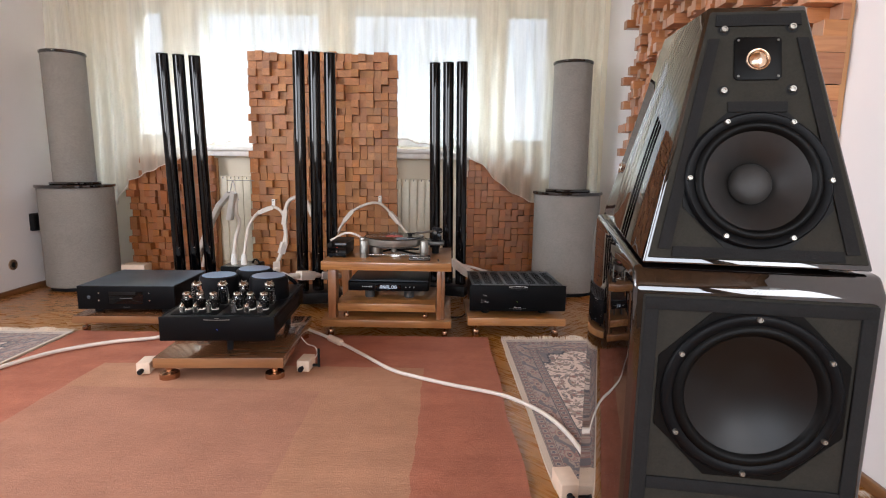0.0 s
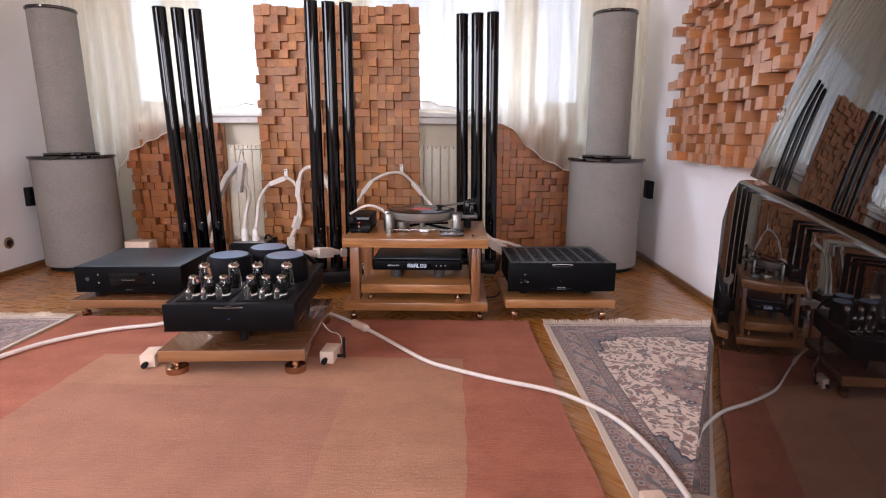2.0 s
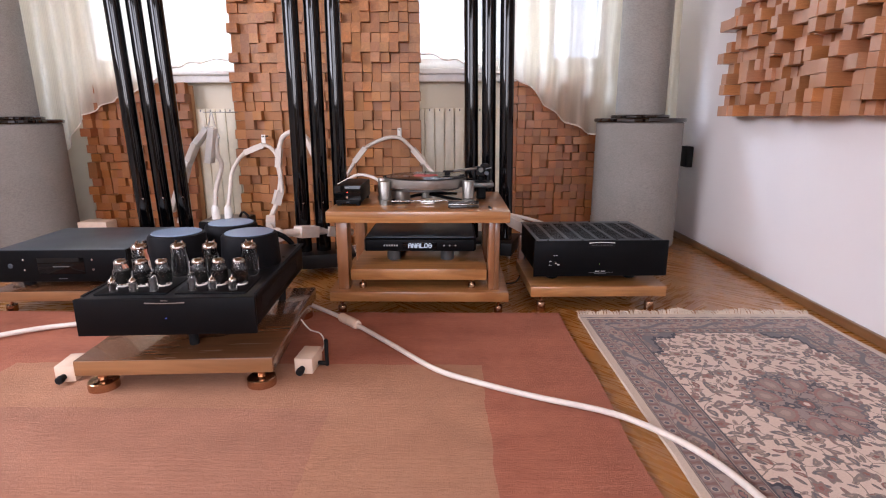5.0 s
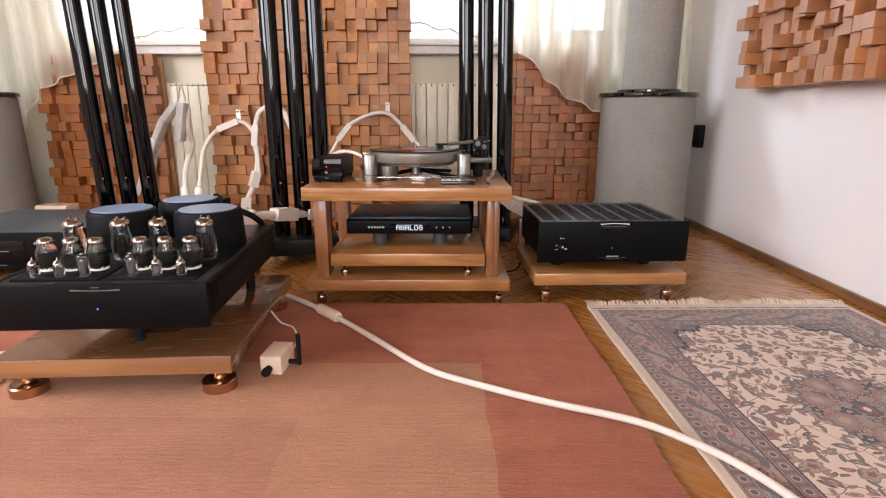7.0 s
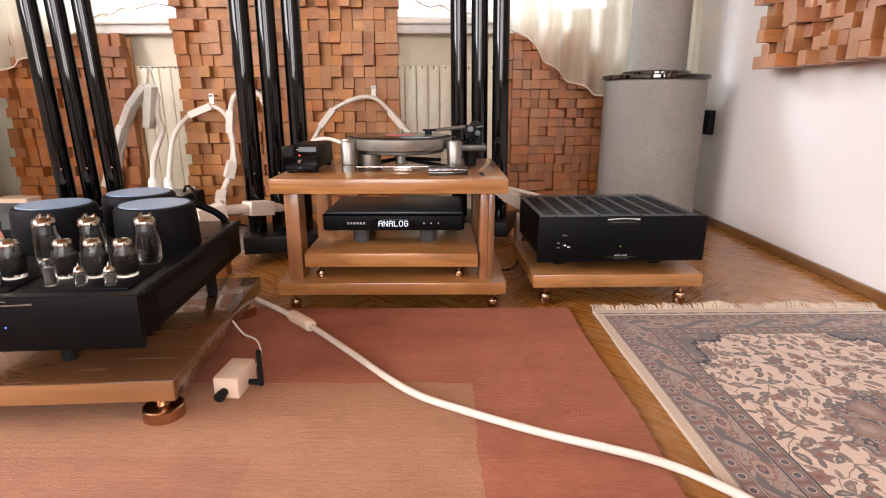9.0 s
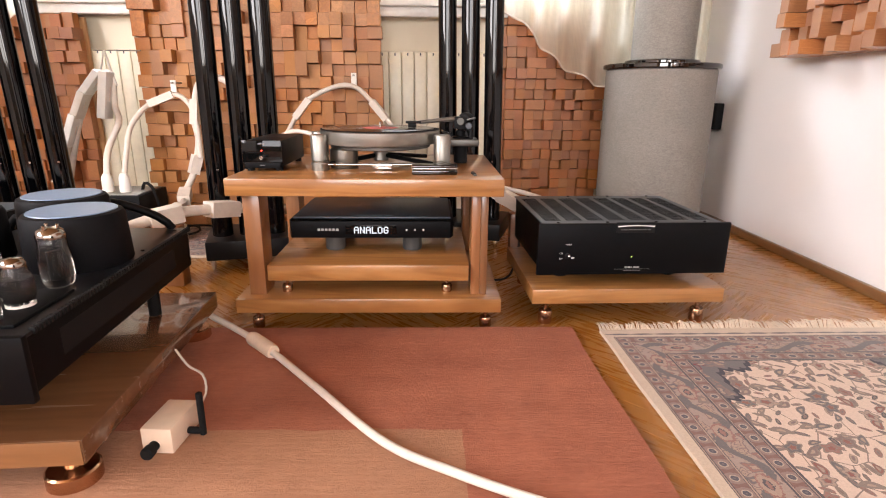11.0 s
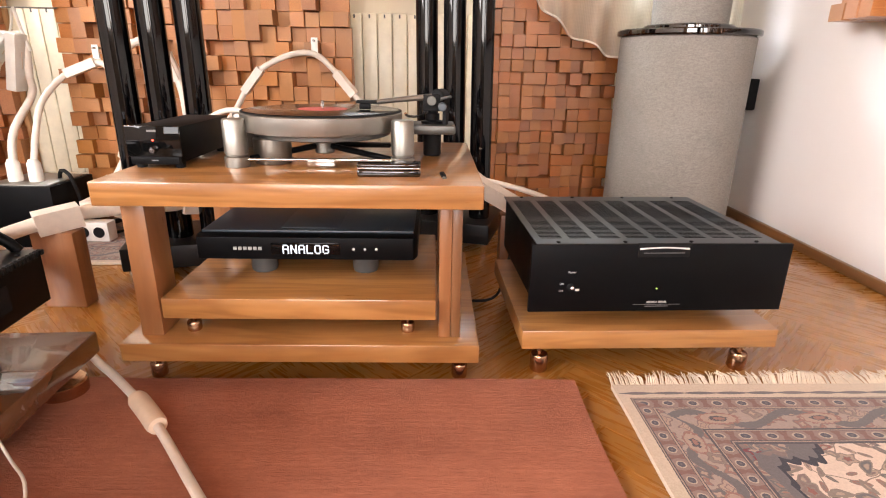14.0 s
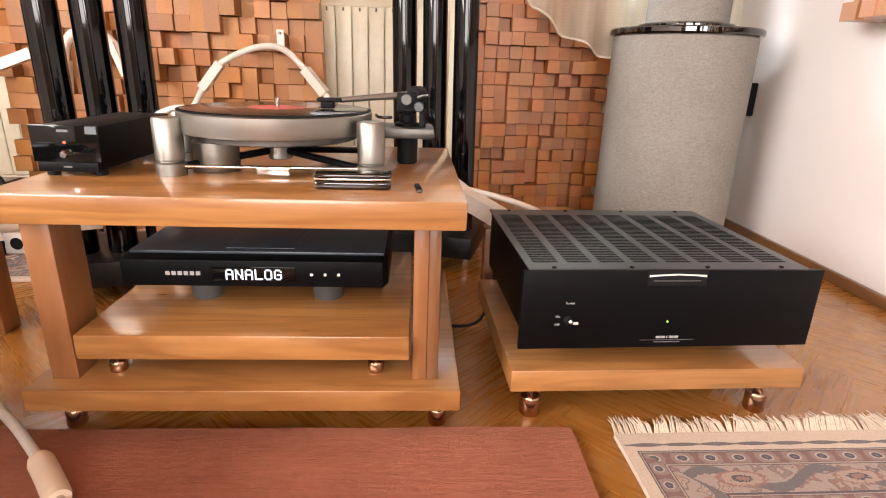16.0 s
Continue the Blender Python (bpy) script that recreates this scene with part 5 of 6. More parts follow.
def driver(parent, m, r, screws, boards=(), cone=None):
    cone = cone or M_CONE
    for b in boards:
        bore(b, rod(r * 0.875, -0.05, 0.03, 0, 64, m))
    t = part("driver", lathe([(r * 0.86, 0.003), (r * 0.89, 0.006), (r * 0.97, 0.007), (r, 0.004), (r, -0.004), (r * 0.86, -0.004)], 72, m), M_ALU_BLACK, parent, "black driver basket", 50)
    part("surround", lathe([(r * 0.725, 0.000), (r * 0.76, 0.006), (r * 0.805, 0.0085), (r * 0.85, 0.006), (r * 0.885, 0.002)], 72, m), M_RUBBER, t, "black rubber surround", 80)
    if cone == M_CONE_SMOOTH:
        part("cone", lathe([(0, -0.021), (r * 0.10, -0.0206), (r * 0.20, -0.0193), (r * 0.30, -0.0172), (r * 0.42, -0.0132), (r * 0.54, -0.0079), (r * 0.65, -0.0025), (r * 0.735, 0.001)], 72, m), cone, t, "smooth dished black cone", 80)
    else:
        part("cone", lathe([(r * 0.20, -0.034), (r * 0.30, -0.0275), (r * 0.42, -0.018), (r * 0.58, -0.007), (r * 0.735, 0.001)], 72, m), cone, t, "dark paper cone", 80)
        cap = [(0, -0.0125), (r * 0.10, -0.0130), (r * 0.20, -0.0150), (r * 0.28, -0.0185), (r * 0.31, -0.0235)]
        part("dust_cap", lathe(cap, 48, m), M_CAP, t, "dented domed dust cap", 80)
    part("back_plate", lathe([(0, -0.042), (r * 0.87, -0.042)], 48, m), M_DARK, t)
    for a in screws:
        q = m @ Vector((r * 0.945 * math.cos(radians(a)), r * 0.945 * math.sin(radians(a)), 0.0085))
        mm = Matrix.Translation(q) @ m.to_3x3().to_4x4()
        s = part("screw", lathe([(0, 0.0016), (0.0018, 0.0016), (0.0020, 0.0028), (0.0030, 0.0028), (0.0036, 0.0013), (0.0036, -0.002), (0, -0.002)], 18, mm), M_STEEL, t, "bright steel screw", 40)
    return t


def frustum(corners_lo, corners_hi, bevel, seg=3):
    bm = bmesh.new()
    a = [bm.verts.new(c) for c in corners_lo]
    b = [bm.verts.new(c) for c in corners_hi]
    n = len(a)
    bm.faces.new(a[::-1])
    bm.faces.new(b)
    for i in range(n):
        bm.faces.new((a[i], a[(i + 1) % n], b[(i + 1) % n], b[i]))
    bmesh.ops.recalc_face_normals(bm, faces=bm.faces)
    bmesh.ops.bevel(bm, geom=bm.edges[:], offset=bevel, segments=seg, profile=0.5, affect="EDGES")
    return bm


def loudspeaker():
    t = thing("loudspeaker", pose(0.457, 1.045, 0, 0, 0, -8.5), "two-part gloss black loudspeaker with pyramid top and exposed drivers", "loudspeaker")
    # bass cabinet: outline in depth and height, drawn out over the width
    side = [(-0.010, 0.05), (-0.012, 0.714), (0.006, 0.738), (0.425, 0.773), (0.456, 0.750), (0.482, 0.702), (0.482, 0.05)]
    bm = bmesh.new()
    L = [bm.verts.new((-0.154, y, z)) for y, z in side]
    R = [bm.verts.new((0.154, y, z)) for y, z in side]
    bm.faces.new(L)
    bm.faces.new(R[::-1])
    for i in range(len(side)):
        j = (i + 1) % len(side)
        bm.faces.new((L[i], R[i], R[j], L[j]))
    bmesh.ops.recalc_face_normals(bm, faces=bm.faces)
    bmesh.ops.bevel(bm, geom=bm.edges[:], offset=0.008, segments=3, profile=0.5, affect="EDGES")
    low = part("bass_cabinet", bm, M_LACQUER, t, "gloss black lacquered cabinet", 40)
    # felt front of the bass cabinet with dark strips
    f = box(-0.141, 0.141, -0.018, -0.004, 0.068, 0.704, 0.003)
    baffle = part("baffle", f, M_FELT, low, "grey-brown felt baffle")
    for x0, x1, z0, z1 in ((-0.140, -0.122, 0.075, 0.686), (0.122, 0.140, 0.075, 0.686), (-0.140, 0.140, 0.685, 0.702), (-0.122, 0.122, 0.430, 0.448)):
        part("felt_strip", box(x0, x1, -0.022, -0.017, z0, z1, 0.0015), M_FELT_DARK, low, "darker felt strip")
    for cz in (0.574, 0.280):
        octo = []
        for a in range(8):
            rr = 0.1175 / math.cos(radians(22.5))
            octo.append((rr * math.cos(radians(22.5 + 45 * a)), cz + 0.99 * rr * math.sin(radians(22.5 + 45 * a))))
        rec = part("driver_recess", prism(octo, -0.0198, -0.0172), M_RUBBER, low)
        driver(low, pose(0, -0.0195, cz, 90, 0, 0), 0.112, (90, 31, -29, -91, 211, 149), (rec, baffle, low), M_CONE_SMOOTH)
    for x in (-0.13, 0.13):
        for y in (0.04, 0.44):
            part("spike", lathe([(0, 0), (0.003, 0.0), (0.012, 0.03), (0.012, 0.052), (0, 0.052)], 18, pose(x, y, 0)), M_CHROME, low)
    # head: leaning four-sided pyramid
    lo = [(-0.142, 0.006, 0.742), (0.142, 0.006, 0.742), (0.142, 0.415, 0.778), (-0.142, 0.415, 0.778)]
    hi = [(-0.062, 0.089, 1.090), (0.062, 0.089, 1.090), (0.062, 0.345, 1.104), (-0.062, 0.345, 1.104)]
    head = part("head_cabinet", frustum(lo, hi, 0.003), M_LACQUER, t, "gloss black pyramid-shaped head", 40)
    lean = math.degrees(math.atan2(0.083, 0.348))
    fm = pose(0, 0.006, 0.742, -lean, 0, 0)
    H = math.hypot(0.083, 0.348)

    def on_face(x, h, out=0.0):
        return fm @ Vector((x, -out, h))

    def face_poly(pts, out0, out1, mat, name, label="", bevel=0.0):
        bm = prism(pts, -out1, -out0, bevel)
        bm.transform(fm)
        return part(name, bm, mat, head, label)

    def half(h):
        return 0.142 + (0.062 - 0.142) * h / H

    b0, b1 = 0.008, H - 0.008
    board = face_poly([(-half(b0) + 0.005, b0), (half(b0) - 0.005, b0), (half(b1) - 0.004, b1), (-half(b1) + 0.004, b1)], -0.004, 0.004, M_FELT, "baffle", "grey-brown felt baffle", 0.002)
    for s in (-1, 1):
        pts = [(s * (half(0.02) - 0.014), 0.02), (s * (half(0.31) - 0.010), 0.310), (s * (half(0.31) - 0.024), 0.310), (s * (half(0.02) - 0.030), 0.02)]
        face_poly(pts, 0.003, 0.007, M_FELT_DARK, "felt_strip", "darker felt strip")
    face_poly([(-0.106, 0.010), (0.106, 0.010), (0.104, 0.024), (-0.104, 0.024)], 0.003, 0.007, M_FELT_DARK, "felt_strip", "darker felt strip")
    face_poly([(-0.037, 0.208), (0.037, 0.208), (0.037, 0.222), (-0.037, 0.222)], 0.003, 0.007, M_FELT_DARK, "felt_strip", "darker felt strip")
    face_poly([(-0.054, H - 0.030), (0.054, H - 0.030), (0.053, H - 0.014), (-0.053, H - 0.014)], 0.003, 0.007, M_FELT_DARK, "felt_strip", "darker felt strip")
    octo = [(0.100 * math.cos(radians(22.5 + 45 * a)), 0.115 + 0.100 * math.sin(radians(22.5 + 45 * a))) for a in range(8)]
    rec = face_poly(octo, 0.0035, 0.0052, M_RUBBER, "driver_recess")
    driver(head, fm @ pose(0, -0.006, 0.115, 90, 0, 0), 0.0915, (62, 118, 0, 180, 242, 298), (rec, board, head))
    tw = face_poly([(-0.030, 0.256), (-0.026, 0.252), (0.026, 0.252), (0.030, 0.256), (0.030, 0.308), (0.026, 0.312), (-0.026, 0.312), (-0.030, 0.308)], 0.003, 0.0065, M_RUBBER, "tweeter", "square black tweeter plate", 0.001)
    for x, h in ((-0.025, 0.257), (0.025, 0.257), (-0.025, 0.307), (0.025, 0.307)):
        part("tweeter_screw", rod(0.0018, 0.0, 0.0012, 0.0004, 10, fm @ pose(x, -0.0065, h, 90, 0, 0)), M_STEEL_DARK, tw)
    dm = fm @ pose(0, -0.0065, 0.280, 90, 0, 0)
    part("tweeter_ring", lathe([(0.0122, 0.0), (0.0135, 0.0018), (0.0148, 0.0018), (0.0155, 0.0)], 32, dm), M_BRASS, tw, "brass ring", 60)
    part("tweeter_dome", lathe([(0, 0.004), (0.005, 0.0033), (0.0095, 0.0012), (0.0125, -0.001)], 32, dm), M_BRASS, tw, "inverted brass dome", 80)
    for x, h in ((-0.043, 0.323), (0.043, 0.325), (-0.043, 0.237), (0.043, 0.239)):
        mm = fm @ pose(x, -0.004, h, 90, 0, 0)
        part("bolt_cup", lathe([(0.008, 0.0005), (0.0075, 0.0005), (0, 0.0005)], 20, mm), M_DARK, head)
        part("bolt", lathe([(0, 0.004), (0.0022, 0.004), (0.0026, 0.0052), (0.0040, 0.0052), (0.0046, 0.003), (0.0046, 0.0), (0, 0.0)], 18, mm), M_STEEL, head, "bright steel bolt", 40)
    part("port_plug", lathe([(0, 0.003), (0.008, 0.003), (0.0095, 0.006), (0.0125, 0.005), (0.013, 0.0), (0, 0.0)], 28, pose(-0.1145, 0.388, 0.868) @ pose(0, 0, 0, 0, -77, 0)), M_CHROME, head)


loudspeaker()

# ---------------------------------------------------------------- small boxes, cables
def sensor_box(m, label, antenna=True):
    t = thing("wireless_box", m, label, "device", "small cream boxes")
    part("case", box(-0.026, 0.026, 0, 0.090, 0, 0.046, 0.003), M_CREAM, t)
    part("knob", lathe([(0, 0), (0.0085, 0), (0.0085, 0.010), (0.0105, 0.012), (0.0105, 0.024), (0.008, 0.027), (0, 0.027)], 20, pose(-0.004, 0, 0.016, 90, 0, 0)), M_DARK, t)
    if antenna:
        part("antenna_joint", rod(0.006, 0, 0.028, 0.001, 14, pose(0.026, 0.05, 0.012, 0, 90, 0)), M_DARK, t)
        part("antenna", rod(0.0055, 0.004, 0.085, 0.002, 14, pose(0.052, 0.05, 0)), M_DARK, t)
    return t


sensor_box(pose(-0.535, 2.492, 0.011, 0, 0, -4), "cream box with black knob and stub antenna")
sensor_box(pose(-1.168, 2.435, 0.011, 0, 0, 8), "cream box with black knob beside the amplifier stand", False)
sensor_box(pose(0.385, 1.640, 0.011, 0, 0, 6), "cream box at the end of the patterned rug", False)


def floor_cable(name, pts, r, label, mat=None):
    t = thing(name, pose(0, 0, 0), label, "cable", "white cables")
    part("sleeve", hose(pts, r, 14), mat or M_TAPE, t, smooth=80)
    return t


c1 = floor_cable("power_cable", [(-0.70, 3.07, 0.030), (-0.637, 3.01, 0.028), (-0.582, 2.965, 0.026), (-0.462, 2.85, 0.024), (-0.318, 2.68, 0.024), (-0.170, 2.503, 0.024), (-0.055, 2.425, 0.024), (0.083, 2.352, 0.024), (0.245, 2.278, 0.025),
                  (0.330, 2.215, 0.022), (0.392, 2.135, 0.022), (0.436, 2.035, 0.022), (0.465, 1.90, 0.022), (0.475, 1.74, 0.022), (0.47, 1.62, 0.02)], 0.0076, "thick white sleeved cable lying across the rugs")
part("connector_sleeve", hose([(-0.512, 2.902, 0.025), (-0.477, 2.866, 0.025), (-0.440, 2.826, 0.025)], lambda f: 0.0165 if 0.04 < f < 0.96 else 0.0145, 20, 0.004), M_CREAM, c1, "cream connector sleeve")
floor_cable("power_cable", [(-1.28, 2.90, 0.04), (-1.34, 2.86, 0.024), (-1.50, 2.79, 0.024), (-1.62, 2.70, 0.024), (-1.70, 2.60, 0.024), (-1.78, 2.42, 0.022), (-1.86, 2.2, 0.022), (-1.9, 1.9, 0.022)], 0.0082, "thick white sleeved cable lying across the rugs")
floor_cable("signal_wire", [(-0.60, 2.72, 0.085), (-0.57, 2.70, 0.06), (-0.525, 2.66, 0.062), (-0.505, 2.62, 0.045), (-0.51, 2.58, 0.03)], 0.0022, "thin grey wire to the cream box")


def power_box():
    t = thing("power_distributor", pose(-1.28, 3.74, 0.0), "black mains distribution box with white plugs in it", "power strip")
    part("case", box(-0.105, 0.105, 0, 0.22, 0, 0.205, 0.004), M_ALU_BLACK, t)
    part("top_plate", box(-0.095, 0.095, 0.01, 0.20, 0.205, 0.209, 0.001), M_STEEL, t)
    for x in (-0.043, 0.022):
        part("plug", lathe([(0, 0.209), (0.020, 0.209), (0.021, 0.214), (0.019, 0.265), (0.012, 0.278), (0, 0.28)], 24, pose(x, 0.07, 0)), M_WHITE, t)
    part("lead", hose([(0.06, 0.12, 0.209), (0.075, 0.11, 0.235), (0.105, 0.10, 0.225), (0.125, 0.10, 0.15), (0.13, 0.12, 0.0)], 0.006, 10), M_DARK, t)


power_box()


def clamp_chain(pts, name, label, ferrites, r=0.011):
    t = thing(name, pose(0, 0, 0), label, "cable", "white cables by the diffuser")
    part("sleeve", hose(pts, r, 12), M_TAPE, t, smooth=80)
    line = smooth_path(pts)
    for f, length, rad in ferrites:
        i = int(f * (len(line) - 1))
        j = min(len(line) - 1, i + max(2, int(length / 0.015)))
        part("ferrite_clip", hose([line[i], (line[i] + line[j]) / 2, line[j]], rad * 1.18, 4, 0.02, 0.9, None, math.pi / 4), M_TAPE, t, "white boxy clip-on sleeve", 25)
    return t


clamp_chain([(-1.258, 3.81, 0.26), (-1.250, 3.84, 0.36), (-1.250, 3.90, 0.45), (-1.215, 3.99, 0.53), (-1.12, 4.00, 0.568), (-1.06, 4.00, 0.53), (-1.035, 3.99, 0.44), (-1.03, 3.98, 0.32)],
            "draped_cable", "white sleeved cable arching from the power box", [(0.48, 0.09, 0.019)], 0.010)
clamp_chain([(-1.00, 3.60, 0.17), (-1.04, 3.78, 0.16), (-1.085, 3.93, 0.19), (-1.065, 3.99, 0.27), (-1.04, 4.00, 0.387), (-1.05, 4.00, 0.48), (-1.035, 4.00, 0.55), (-1.012, 4.00, 0.61), (-0.955, 4.00, 0.636), (-0.885, 4.00, 0.60),
             (-0.84, 3.98, 0.48), (-0.83, 3.97, 0.34)], "draped_cable", "white sleeved cable with clip-on sleeves", [(0.04, 0.12, 0.025), (0.22, 0.10, 0.027), (0.36, 0.08, 0.025), (0.53, 0.09, 0.020), (0.78, 0.09, 0.016)], 0.013)
hung = clamp_chain([(-1.323, 3.81, 0.26), (-1.325, 3.85, 0.36), (-1.35, 4.00, 0.46), (-1.40, 4.08, 0.52), (-1.405, 4.10, 0.62), (-1.425, 4.10, 0.655), (-1.465, 4.10, 0.635), (-1.52, 4.10, 0.555), (-1.565, 4.09, 0.45), (-1.61, 4.08, 0.30), (-1.64, 4.05, 0.14)],
                   "draped_cable", "white sleeved cable hung from a rod by the radiator", [], 0.012)


def cuff(parent, a, b, y, width, depth, mat):
    """A flat box-shaped cable cuff between two points of an upright plane."""
    d = Vector((b[0] - a[0], 0, b[1] - a[1]))
    bm = box(-width / 2, width / 2, -depth / 2, depth / 2, 0, d.length, 0.004)
    bm.transform(Matrix.Translation((a[0], y, a[1])) @ d.to_track_quat("Z", "Y").to_matrix().to_4x4())
    part("cuff", bm, mat, parent, "white boxy clip-on sleeve", 30)
    slit = box(-0.0015, 0.0015, -depth / 2 - 0.0008, -depth / 2 + 0.002, d.length * 0.3, d.length * 0.6)
    slit.transform(Matrix.Translation((a[0], y, a[1])) @ d.to_track_quat("Z", "Y").to_matrix().to_4x4())
    part("latch", slit, M_CREAM, parent)


cuff(hung, (-1.408, 0.655), (-1.444, 0.470), 4.070, 0.064, 0.034, M_WHITE)
cuff(hung, (-1.436, 0.655), (-1.520, 0.560), 4.078, 0.070, 0.030, M_WHITE)
cuff(hung, (-1.508, 0.575), (-1.562, 0.470), 4.072, 0.066, 0.030, M_TAPE)
cuff(hung, (-1.556, 0.485), (-1.612, 0.355), 4.064, 0.064, 0.030, M_WHITE)
cuff(hung, (-1.608, 0.365), (-1.672, 0.205), 4.056, 0.058, 0.028, M_TAPE)
part("strap", hose([(-1.385, 4.09, 0.60), (-1.410, 4.10, 0.68), (-1.422, 4.10, 0.738), (-1.440, 4.10, 0.68), (-1.455, 4.09, 0.63)], 0.006, 6, 0.02, 0.4), M_WHITE, hung)
part("rod", rod(0.0025, 0, 0.19, 0.0005, 8, pose(-1.47, 4.11, 0.738) @ pose(0, 0, 0, 0, 90, 0)), M_STEEL, hung)
clamp_chain([(-0.70, 3.97, 0.38), (-0.667, 4.00, 0.436), (-0.614, 4.00, 0.522), (-0.565, 4.00, 0.563), (-0.473, 4.00, 0.602), (-0.40, 4.00, 0.603), (-0.34, 4.00, 0.555), (-0.27, 3.98, 0.475), (-0.20, 3.88, 0.41), (-0.16, 3.70, 0.40)],
            "draped_cable", "white sleeved cable arching behind the turntable", [(0.14, 0.09, 0.017), (0.54, 0.10, 0.017)], 0.0095)
clamp_chain([(-0.64, 3.56, 0.41), (-0.55, 3.57, 0.455), (-0.47, 3.56, 0.44), (-0.43, 3.50, 0.41)], "draped_cable", "short white sleeved cable looping onto the rack", [], 0.007)
clamp_chain([(0.08, 3.66, 0.285), (0.13, 3.64, 0.25), (0.19, 3.60, 0.215), (0.24, 3.575, 0.195), (0.30, 3.54, 0.17), (0.34, 3.46, 0.165)], "draped_cable", "white sleeved cable running into the black component", [(0.05, 0.08, 0.026), (0.30, 0.09, 0.029), (0.55, 0.07, 0.026)], 0.016)
clamp_chain([(0.13, 3.66, 0.262), (0.24, 3.64, 0.24), (0.33, 3.60, 0.215), (0.38, 3.52, 0.19)], "draped_cable", "thin white cable running into the black component", [], 0.008)
clamp_chain([(-0.62, 3.72, 0.16), (-0.74, 3.55, 0.20), (-0.86, 3.38, 0.222), (-0.95, 3.30, 0.205), (-1.02, 3.20, 0.18), (-1.05, 3.04, 0.19)], "draped_cable", "bundle of white sleeved cable behind the tube amplifier", [(0.10, 0.1, 0.030), (0.30, 0.10, 0.033), (0.52, 0.10, 0.034), (0.72, 0.08, 0.03)], 0.017)


def hook(m, label):
    t = thing("cable_hook", m, label, "hook", "cable hooks")
    part("arm", rod(0.004, 0, 0.09, 0.001, 10, pose(0, 0, 0, 90, 0, 0)), M_STEEL, t)
    part("tab", box(-0.011, 0.011, -0.075, -0.069, -0.045, 0.01, 0.002), M_WHITE, t)


hook(pose(-1.118, 4.08, 0.612), "white plastic cable hook on the diffuser")
hook(pose(-0.40, 4.08, 0.645), "white plastic cable hook on the diffuser")


def wall_speaker(m, label):
    t = thing("wall_box", m, label, "wall fitting", "black wall boxes")
    part("case", box(-0.048, 0.048, -0.034, 0.0, -0.058, 0.058, 0.005), M_DARK, t)
    part("face", box(-0.040, 0.040, -0.038, -0.034, -0.048, 0.048, 0.002), M_ALU_BLACK, t)


wall_speaker(pose(X1, 4.285, 0.485, 0, 0, -90), "small black box fixed to the wall beside the tower")
wall_speaker(pose(X0, 3.98, 0.445, 0, 0, 90), "small black box fixed to the wall beside the tower")


def wall_outlet():
    t = thing("wall_outlet", pose(X0, 3.76, 0.19, 0, 0, 90), "round brass-coloured wall socket", "wall outlet")
    part("plate", lathe([(0, 0), (0.035, 0), (0.034, 0.006), (0.022, 0.009), (0.020, 0.002), (0, 0.002)], 36, pose(0, 0, 0, 90, 0, 0)), M_BRASS, t)
    part("insert", rod(0.018, 0.001, 0.004, 0.001, 28, pose(0, 0, 0, 90, 0, 0)), M_DARK, t)


wall_outlet()


def power_strip():
    t = thing("power_strip", pose(-1.17, 3.80, 0.0, 0, 0, 0), "white socket strip on the floor", "power strip")
    part("case", box(-0.11, 0.11, 0, 0.05, 0.011, 0.075, 0.004), M_WHITE, t)
    for x in (-0.07, -0.02, 0.03, 0.08):
        part("socket", rod(0.018, 0, 0.003, 0.001, 24, pose(x, 0.0, 0.043, 90, 0, 0)), M_DARK, t)
    for x in (-0.09, 0.09):
        part("foot", box(x - 0.01, x + 0.01, 0.01, 0.04, 0.0, 0.012), M_DARK, t)


power_strip()


def wood_brick(m, h, label):
    t = thing("wooden_support", m, label, "support", "wooden cable supports")
    part("body", box(-0.05, 0.05, 0, 0.05, 0, h, 0.003), M_CHERRY_UP, t)


wood_brick(pose(0.235, 3.555, 0), 0.18, "upright wooden block carrying a cable")
wood_brick(pose(-0.90, 3.32, 0), 0.19, "upright wooden block carrying a cable")

pb = thing("cream_box", pose(-2.08, 4.00, 0), "flat cream box lying behind the black component", "box")
part("case", box(-0.10, 0.06, 0, 0.10, 0, 0.155, 0.004), M_CREAM, pb)

floor_cable("black_lead", [(0.00, 3.50, 0.02), (0.05, 3.40, 0.008), (0.10, 3.36, 0.008), (0.16, 3.37, 0.02), (0.19, 3.405, 0.10), (0.20, 3.42, 0.17)], 0.0035, "thin black lead behind the black component", M_DARK)

coil = [(-1.02, 4.02, 0.02), (-1.06, 4.06, 0.016), (-1.13, 4.05, 0.018), (-1.155, 3.98, 0.018), (-1.12, 3.90, 0.018), (-1.07, 3.87, 0.024), (-1.045, 3.92, 0.028), (-1.09, 4.00, 0.028), (-1.15, 3.99, 0.030), (-1.17, 3.94, 0.022), (-1.13, 3.86, 0.018), (-1.08, 3.82, 0.016)]
floor_cable("coiled_lead", coil, 0.0045, "thin black lead lying coiled on the small rug", M_DARK)

# ---------------------------------------------------------------- pieces of the setting, last
diffusers()


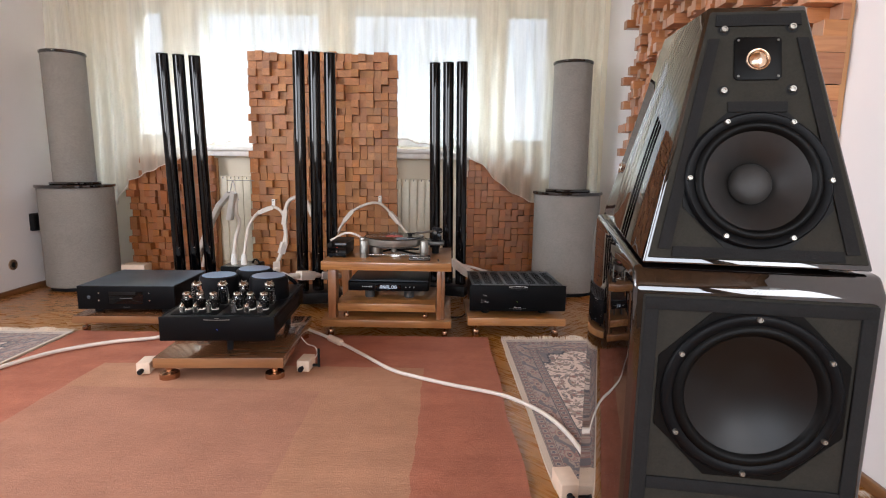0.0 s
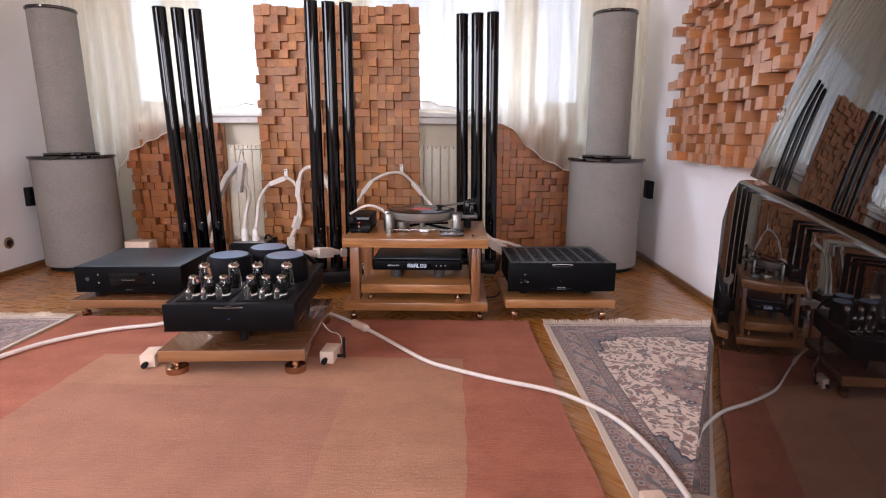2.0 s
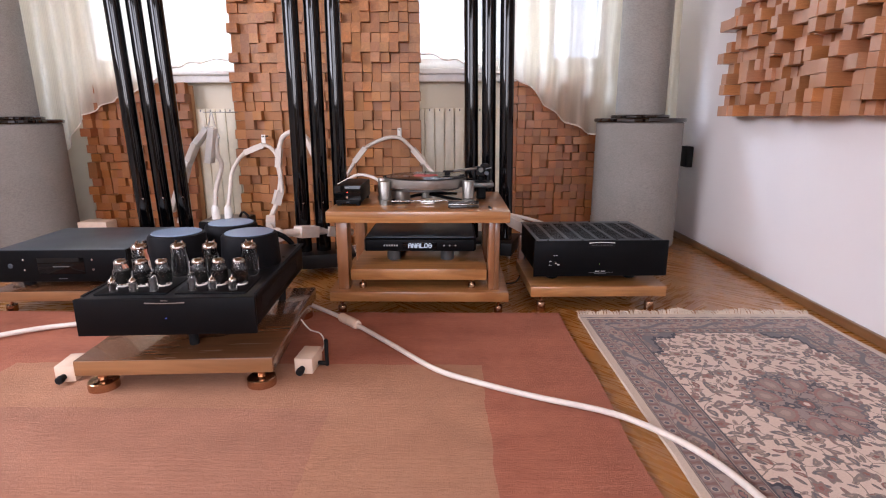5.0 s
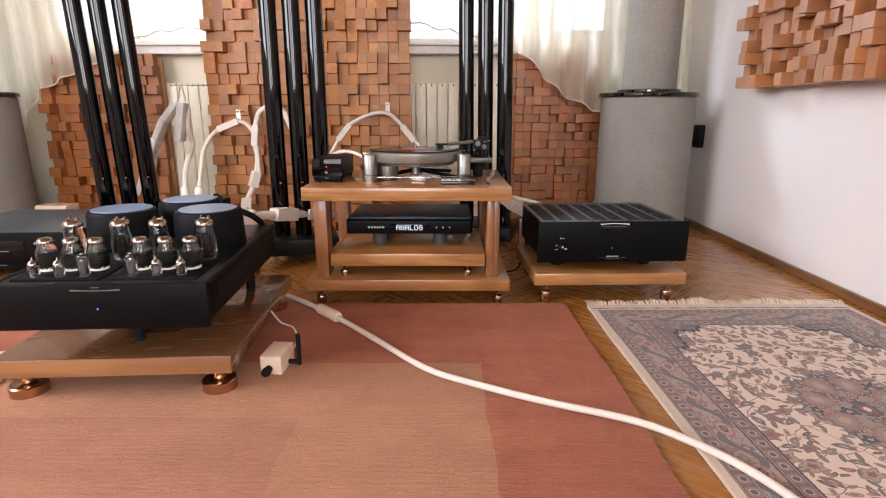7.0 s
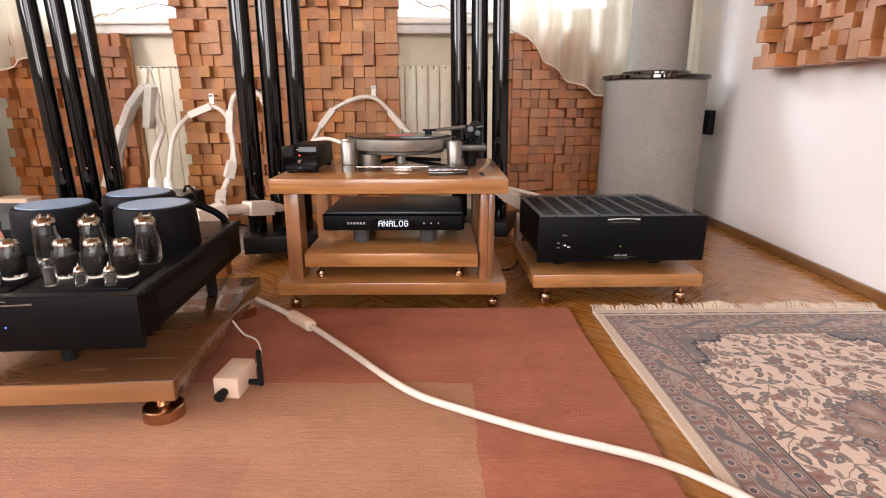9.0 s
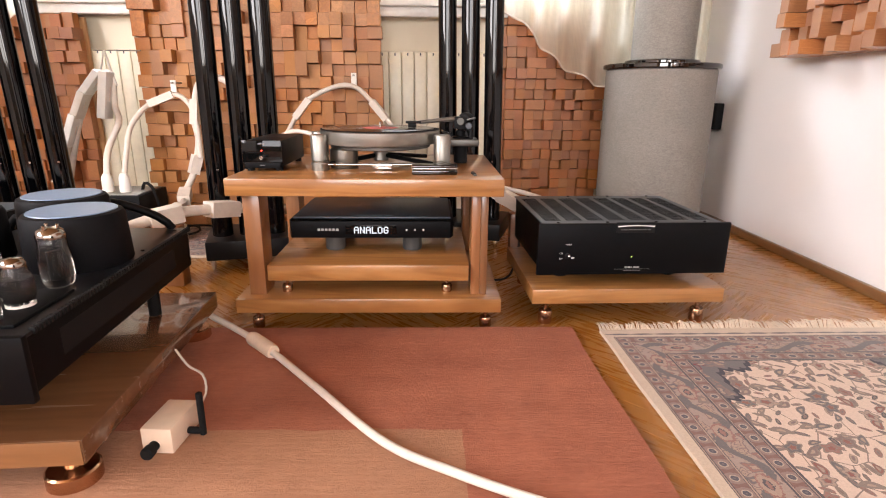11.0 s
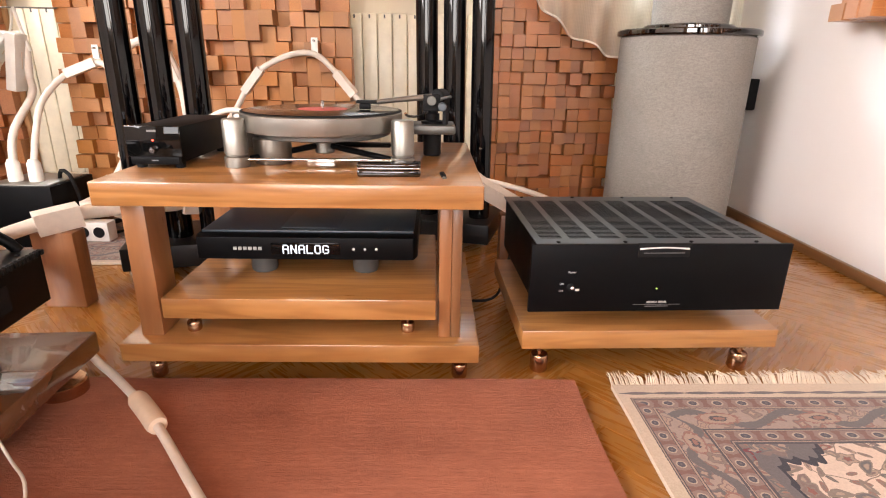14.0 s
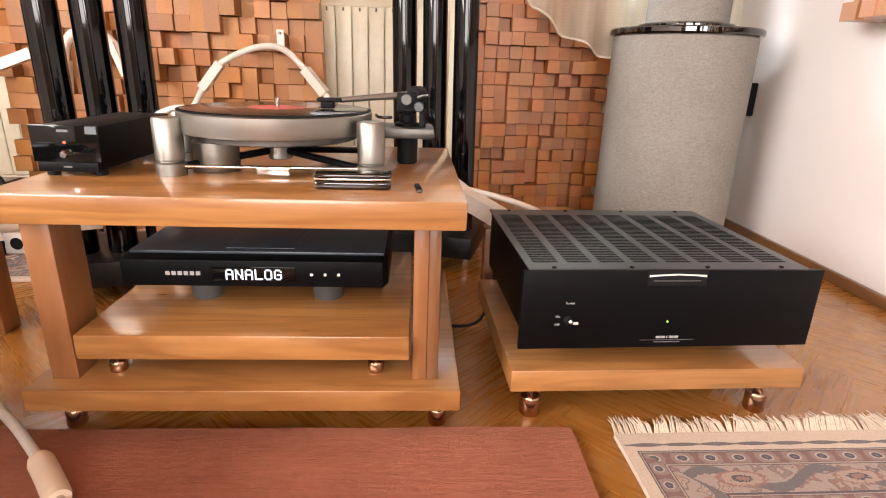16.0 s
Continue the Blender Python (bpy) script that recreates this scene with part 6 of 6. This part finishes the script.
def parquet():
    floor = structure("floor", box(X0 - 0.1, X1 + 0.1, Y0 - 0.1, Y1 + 0.1, -0.10, -0.0014), M_JOINT, "herringbone oak parquet floor, lacquered")
    L, W = 0.42, 0.07
    g = 0.0001
    bm = bmesh.new()
    lo = [bm.verts.new((sx * (L / 2 - g), sy * (W / 2 - g), -0.0014)) for sx, sy in ((-1, -1), (1, -1), (1, 1), (-1, 1))]
    hi = [bm.verts.new((sx * (L / 2 - g), sy * (W / 2 - g), -0.0006)) for sx, sy in ((-1, -1), (1, -1), (1, 1), (-1, 1))]
    tp = [bm.verts.new((sx * (L / 2 - g - 0.0002), sy * (W / 2 - g - 0.0002), 0.0)) for sx, sy in ((-1, -1), (1, -1), (1, 1), (-1, 1))]
    for a, b in ((lo, hi), (hi, tp)):
        for i in range(4):
            bm.faces.new((a[i], a[(i + 1) % 4], b[(i + 1) % 4], b[i]))
    bm.faces.new(tp)
    bmesh.ops.recalc_face_normals(bm, faces=bm.faces)
    plank = finish(bm, "plank", M_PARQUET)
    c45 = math.sqrt(0.5)
    spots = []
    for a in range(-70, 90):
        for b in range(-16, 22):
            # herringbone in its own grid, turned by 45 degrees
            u0, v0 = a * W + b * L, a * W - b * L
            for kind in (0, 1):
                if kind == 0:
                    u, v = u0 + L / 2, v0 + W / 2
                else:
                    u, v = u0 - W / 2, v0 + L / 2
                x, y = (u - v) * c45 - 0.6, (u + v) * c45 - 1.0
                if X0 - 0.15 < x < X1 + 0.15 and Y0 - 0.1 < y < Y1 + 0.1:
                    spots.append((x, y, 45 + 90 * kind))
    spots.sort(key=lambda s: (s[0] - 0.55) ** 2 + (s[1] - 3.35) ** 2)
    rng = random.Random(2)
    out = bmesh.new()
    for i, (x, y, a) in enumerate(spots):
        mm = pose(x, y, 0.0001 * rng.random(), rng.uniform(-0.05, 0.05), rng.uniform(-0.02, 0.02), a)
        if i < 300 and X0 < x - 0.18 and x + 0.18 < X1 + 0.1 and y < Y1 - 0.1:
            ob = new("plank", plank)
            ob.parent = floor
            ob.matrix_basis = mm
        else:
            vs = [out.verts.new(mm @ v.co) for v in plank.vertices]
            for p in plank.polygons:
                out.faces.new([vs[q] for q in p.vertices])
    for co, no in (((X0 - 0.1, 0, 0), (-1, 0, 0)), ((X1 + 0.1, 0, 0), (1, 0, 0)), ((0, Y0 - 0.1, 0), (0, -1, 0)), ((0, Y1 + 0.1, 0), (0, 1, 0))):
        bmesh.ops.bisect_plane(out, geom=out.verts[:] + out.edges[:] + out.faces[:], plane_co=co, plane_no=no, clear_outer=True)
    part("planks", out, M_PARQUET_REST, floor, "herringbone oak parquet", None)["kind"] = "stuff"


parquet()
